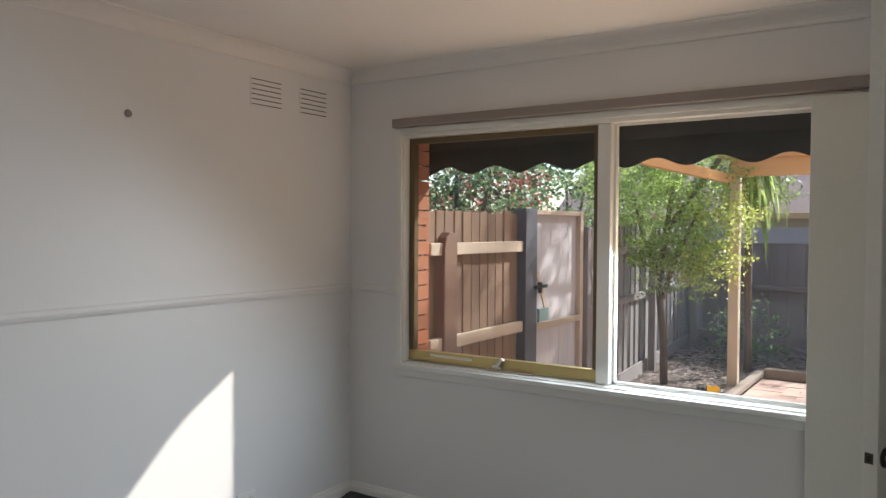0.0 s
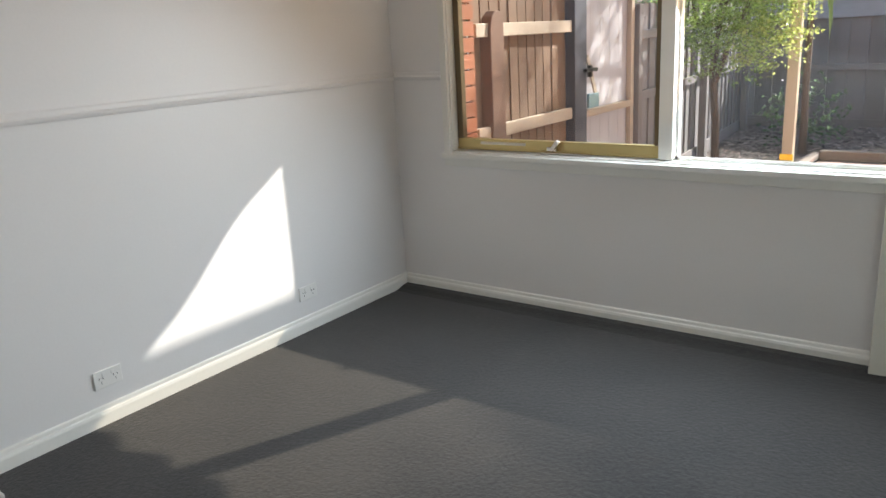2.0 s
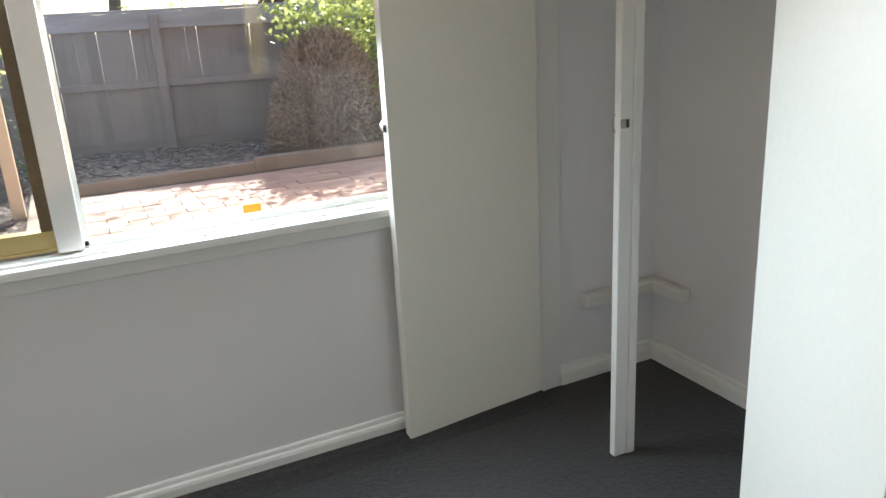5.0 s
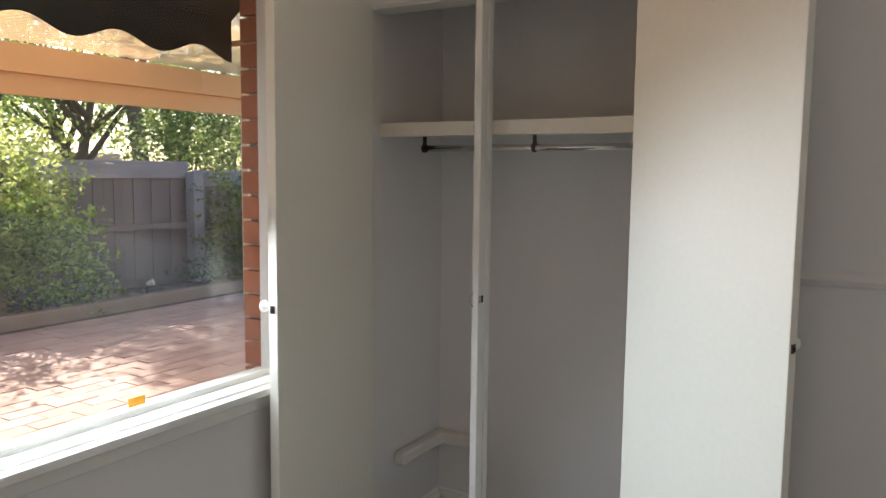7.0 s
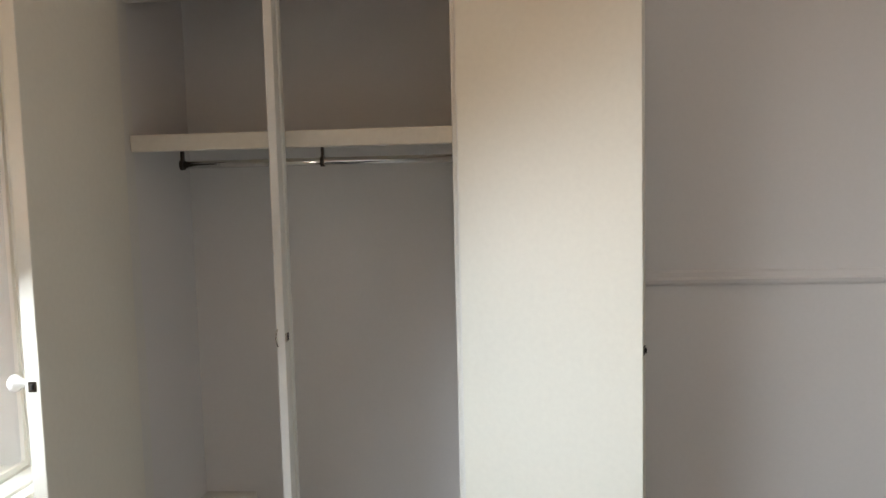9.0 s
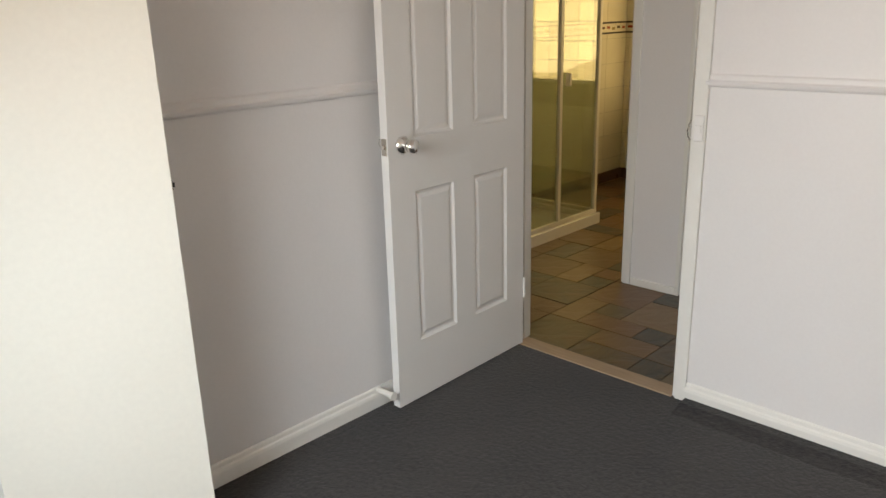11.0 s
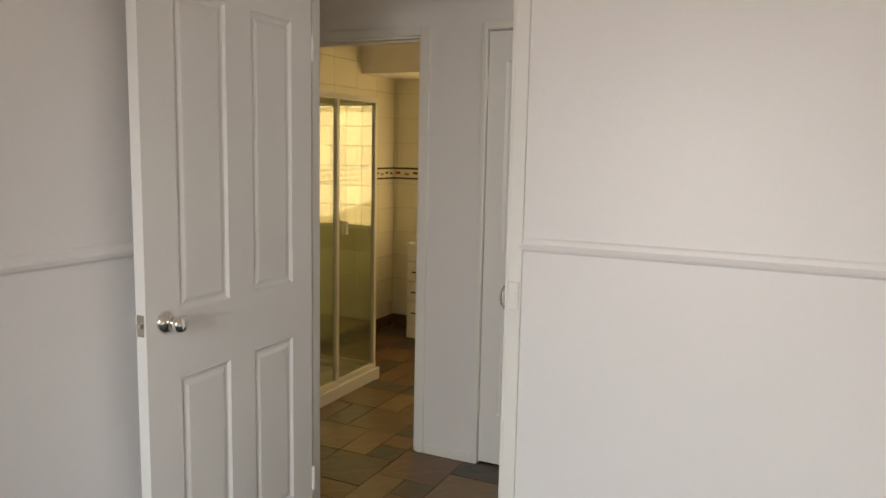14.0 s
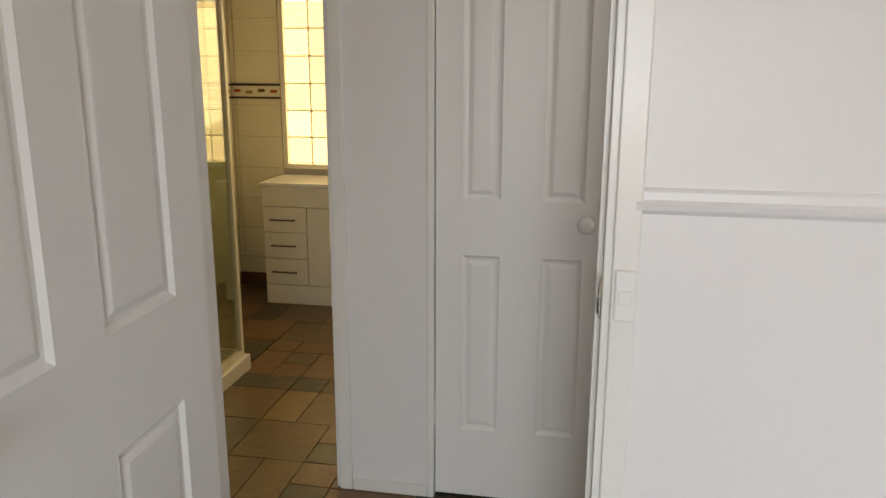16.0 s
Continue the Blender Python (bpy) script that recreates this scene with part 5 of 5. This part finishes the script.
# Lower leaves of the same bush, without the sunlit tone of LEAFB.
leafy("lower_shrub_leaves", [((5.35, 5.9, 0.40), (0.42, 0.26, 0.36)), ((5.75, 5.85, 0.15), (0.3, 0.2, 0.17)), ((5.08, 5.88, 0.22), (0.26, 0.2, 0.25)), ((5.3, 6.05, 0.8), (0.42, 0.3, 0.35))], 3600, 0.080, LEAFM, 22, None, "dense green lower part of the bright shrub, down to the kerb")["category"] = "shrub"


def twig_mound(name, c, r, n, seed, label):
    rnd = random.Random(seed)
    vs, fs = [], []
    for _ in range(n):
        d = Vector((rnd.gauss(0, 1), rnd.gauss(0, 1), abs(rnd.gauss(0, 1)))).normalized()
        rr = rnd.uniform(0.72, 1.06)
        p = Vector((c[0] + d.x * r[0] * rr, c[1] + d.y * r[1] * rr, c[2] + d.z * r[2] * rr))
        u = (d + Vector((rnd.gauss(0, 0.5), rnd.gauss(0, 0.5), rnd.gauss(0, 0.7)))).normalized()
        v = u.cross(Vector((rnd.gauss(0, 1), rnd.gauss(0, 1), rnd.gauss(0, 1)))).normalized() * 0.005
        l = rnd.uniform(0.03, 0.09)
        b = len(vs)
        vs.extend((p - u * l - v, p - u * l + v, p + u * l + v, p + u * l - v))
        fs.append((b, b + 1, b + 2, b + 3))
    me = bpy.data.meshes.new(name)
    me.from_pydata([tuple(v) for v in vs], [], fs)
    me.materials.append(TWIG)
    core = bmesh.new()
    bmesh.ops.create_icosphere(core, subdivisions=4, radius=1.0)
    for v in core.verts:
        k = 0.80 + 0.16 * noise.noise(v.co * 3) + 0.10 * noise.noise(v.co * 9)
        v.co = Vector((c[0] + v.co.x * r[0] * k, c[1] + v.co.y * r[1] * k, max(GZ - 0.1, c[2] + v.co.z * r[2] * k)))
    top = thing(name, label, "shrub")
    part("dense_core", core, MULCH, top, smooth=True)
    ob = new("twigs", me)
    ob.parent = top
    return top


twig_mound("bare_hedge", (4.20, 5.98, 0.0), (0.66, 0.37, 1.22), 24000, 31, "rounded leafless brown hedge mound")

spot = thing("garden_spotlight", "small white garden spotlight on a short dark stake in the bed", "garden light", pose(6.62, 5.95, GZ + 0.05))
bm = bmesh.new()
lathe(bm, [(0.008, 0), (0.008, 0.12)], steps=8)
part("stake", bm, BLACK, spot)
bm = bmesh.new()
lathe(bm, [(0.02, 0), (0.035, 0.03), (0.045, 0.09), (0.04, 0.092)], pose(0, 0, 0.12, 70, 0, 35), steps=14)
part("lamp_head", bm, PORCELAIN, spot)

# greenery beyond the fences
for i, (x, y, z, r, mat, s, n) in enumerate((
        (-1.6, 3.6, 2.2, (0.9, 0.8, 1.0), LEAFD, 0.08, 4200), (-2.6, 6.0, 2.3, (1.4, 1.2, 1.1), LEAFD, 0.09, 4200), (-1.9, 4.6, 1.9, (0.6, 0.6, 0.5), LEAFR, 0.07, 2200),
        (-0.9, 9.5, 2.2, (1.5, 1.0, 1.2), LEAF, 0.09, 5000), (-3.4, 10.5, 2.6, (1.8, 1.4, 1.2), LEAFD, 0.1, 3500),
        (9.3, 6.0, 1.0, (1.5, 0.5, 0.9), LEAF, 0.07, 8000), (10.5, 7.6, 2.0, (1.4, 0.7, 0.9), LEAF, 0.09, 4000), (8.2, 5.9, 0.3, (0.8, 0.4, 0.35), LEAFD, 0.06, 3000), (8.5, 7.5, 1.75, (0.75, 0.45, 0.8), LEAF, 0.07, 5500), (13.5, 7.8, 1.2, (1.8, 0.6, 1.1), LEAF, 0.09, 5000))):
    tree("background_shrub", "leafy shrub standing above the garden fence", (x, y, GZ),
         [([(0, 0, 0), (0.05, 0, z * 0.5), (0.0, 0.05, z)], [0.06, 0.045, 0.02]), ([(0.02, 0, z * 0.4), (0.3, 0.1, z * 0.8), (0.45, 0.1, z * 1.1)], [0.035, 0.025, 0.01])],
         [((0, 0, z), r), ((r[0] * 0.6, 0, z + r[2] * 0.3), (r[0] * 0.6, r[1] * 0.7, r[2] * 0.7)), ((-r[0] * 0.6, 0, z - r[2] * 0.1), (r[0] * 0.6, r[1] * 0.7, r[2] * 0.7))],
         n, s, mat, 40 + i, "shrub")

rt = random.Random(77)
for i, (x, y, lean, h) in enumerate(((5.3, 11.5, -0.5, 5.8), (7.4, 12.0, 0.8, 5.2), (8.7, 13.0, -1.2, 5.6), (9.7, 12.2, 0.7, 5.2), (11.0, 13.4, -0.9, 5.6), (12.2, 12.4, 0.9, 5.4), (13.6, 13.5, -0.5, 6.0), (15.5, 14.0, 0.6, 6.0), (2.6, 14.0, 0.4, 7.0), (18.5, 15.0, -0.6, 8.0), (5.0, 13.5, 0.9, 5.6))):
    limbs = [([(0, 0, 0), (lean * 0.3, 0, h * 0.22), (lean * 0.7, 0.1, h * 0.42), (lean * 1.3, 0.2, h * 0.75)], [0.13, 0.12, 0.095, 0.05])]
    crown = []
    for k in range(6):
        a = rt.uniform(0, 6.28)
        b = h * rt.uniform(0.25, 0.5)
        ex, ey, ez = lean * 0.6 + 1.5 * math.cos(a), 1.0 * math.sin(a), b + h * rt.uniform(0.2, 0.4)
        limbs.append(([(lean * b / h * 1.6, 0.05, b), ((lean * b / h * 1.6 + ex) / 2 + 0.1, ey / 2, (b + ez) / 2 + 0.2), (ex, ey, ez)], [0.07, 0.05, 0.02]))
        crown.append(((ex, ey, ez + 0.2), (1.0, 0.8, 0.55)))
        crown.append(((ex * 0.6, ey, ez - 0.9), (0.7, 0.5, 0.6)))
        crown.append(((ex * 0.9, ey, 1.9 + 0.4 * k * 0.5), (0.45, 0.4, 0.35)))
    tree("street_tree", "tall open-crowned tree with dark limbs beyond the fence", (x, y, GZ), limbs, crown, 3000, 0.12, LEAFM if i % 3 else LEAFB, 60 + i, droop=0.4)

# Added tree: crown clumps sit out of view on the sun's path as shade.
tree("added_shade_tree", "tall tree added for its unseen high crown, which shades paving and bedroom floor", (9.4, 9.7, GZ),
     [([(0, 0, 0), (0.1, 0, 1.6), (-0.2, -0.1, 3.2), (-0.3, -0.2, 5.0), (-0.9, -0.3, 7.6)], [0.16, 0.14, 0.12, 0.09, 0.03]),
      ([(-0.25, -0.1, 4.0), (-1.2, -0.3, 5.8), (-2.3, -0.4, 8.3)], [0.07, 0.05, 0.02]), ([(-0.1, 0, 2.8), (0.6, 0, 4.4), (1.1, 0, 6.0)], [0.07, 0.05, 0.02])],
     [((-1.0, -0.4, 5.5), (0.8, 0.6, 0.9)), ((-0.1, -0.3, 6.4), (0.9, 0.6, 0.9)), ((-1.5, -0.4, 4.3), (0.7, 0.6, 0.6)), ((0.1, -0.2, 4.7), (0.9, 0.6, 0.8)), ((-2.35, -0.4, 8.35), (0.62, 0.45, 0.6)), ((-0.2, -0.3, 7.6), (0.8, 0.6, 0.5)), ((-1.4, -0.4, 7.4), (0.4, 0.4, 0.4))],
     21000, 0.12, LEAF, 90, droop=0.3)

# neighbours
house = thing("neighbour_house", "cream house with a terracotta tiled roof beyond the back fence", "house")
solid("wall", [(-5.5, 1.1, 16, 22, GZ, 1.9)], RENDERW, "", parent=house)
bm = bmesh.new()
prism(bm, [(15.4, 1.90), (22.6, 1.90), (19.0, 4.2)], "x", -6.0, 1.5)
part("roof", bm, ROOF, house)
solid("gutter", [(-6.0, 1.5, 15.3, 15.398, 1.82, 1.95)], PERGOLA, "", parent=house)
solid("far_house", [(12, 26, 34, 40, GZ, 1.9), (11.5, 26.5, 33.5, 40.5, 1.9, 2.3)], ROOF, label="low cream house beyond the trees", kind="structure")

# ---- pieces of walls and floors ----
brick = tagged(new("brick_wall"), "orange brick outer wall round the window", kind="structure")


def brick_run(x0, x1, z0, z1):
    spans = []
    r = 0
    z = z0
    while z + 0.076 <= z1 + 0.001:
        x = x0
        first = True
        while x < x1 - 0.03:
            l = 0.11 if (first and r % 2) else 0.23
            e = min(x + l, x1)
            spans.append((x, e, 0.152, 0.262, z, z + 0.076))
            x = e + 0.010
            first = False
        z += 0.086
        r += 1
    return spans


slab_parts("brick", brick_run(WX1 + 0.030, 3.20, GZ, 2.26) + brick_run(-0.20, WX0 - 0.004, GZ, 2.26) + brick_run(WX0 - 0.004, WX1 + 0.030, 0.55, 0.72), BRICK, brick)
sill = []
x = WX0 - 0.03
while x < WX1:
    sill.append((x, x + 0.076, 0.150, 0.285, WZ0 - 0.12, WZ0 - 0.05))
    x += 0.086
slab_parts("sill_brick", sill, BRICK, brick)

slate = tagged(new("slate_floor"), "multicoloured brown slate tiles laid in a random pattern", kind="structure")
tiles = []
rs = random.Random(5)
G = 0.152
x_n, y_n = 22, 23
used = set()
for j in range(y_n):
    for i in range(x_n):
        if (i, j) in used:
            continue
        opts = [(2, 2), (2, 2), (1, 2), (2, 1), (1, 1)]
        rs.shuffle(opts)
        opts.append((1, 1))
        for a, b in opts:
            cells = [(i + p, j + q) for p in range(a) for q in range(b)]
            if i + a <= x_n and j + b <= y_n and not any(c in used for c in cells):
                used.update(cells)
                break
        x0, y1 = 1.2 + i * G, -D - T + 0.03 - j * G
        h = rs.choice((0.0, 0.001, 0.002))
        tiles.append((x0 + 0.0025, x0 + a * G - 0.0025, y1 - b * G + 0.0025, y1 - 0.0025, -0.012, h))
slab_parts("slate_tile", tiles, SLATE, slate)

walltile = tagged(new("wall_tiling"), "cream glazed bathroom wall tiles", kind="structure")
wt = []
TWD, THT = 0.30, 0.20


def tile_wall(axis, a, b, wall, s, skip=None):
    z = 0.0
    rows_z = [0.0, 0.20, 0.40, 0.60, 0.80, 1.00, 1.20, 1.334, 1.534, 1.734, 1.934, 2.134, 2.334]
    for k, z in enumerate(rows_z):
        top_z = 1.238 if z == 1.20 else min(z + THT, H)
        u = a
        while u < b - 0.01:
            e = min(u + TWD, b)
            for u0, u1 in ([(u, e)] if skip is None or z > skip[3] or top_z < skip[2] or u > skip[1] or e < skip[0] else [(u, min(e, skip[0])), (max(u, skip[1]), e)]):
                if u1 - u0 < 0.02:
                    continue
                d0, d1 = sorted((wall, wall + s * 0.008))
                wt.append((u0 + 0.0015, u1 - 0.0015, d0, d1, z + 0.0015, top_z - 0.0015) if axis == "x" else (d0, d1, u0 + 0.0015, u1 - 0.0015, z + 0.0015, top_z - 0.0015))
            u = e


tile_wall("x", 1.71, BE - 0.009, BS, 1, (GBX0 - 0.031, GBX1 + 0.031, GBZ0 - 0.031, GBZ1 + 0.031))
tile_wall("y", BS, HS - T, BE, -1)
slab_parts("wall_tile", wt, TILEW, walltile)
solid("tile_backing", [(BE - 0.0005, BE + 0.001, BS, HS - T, 0, H)], GROUT)
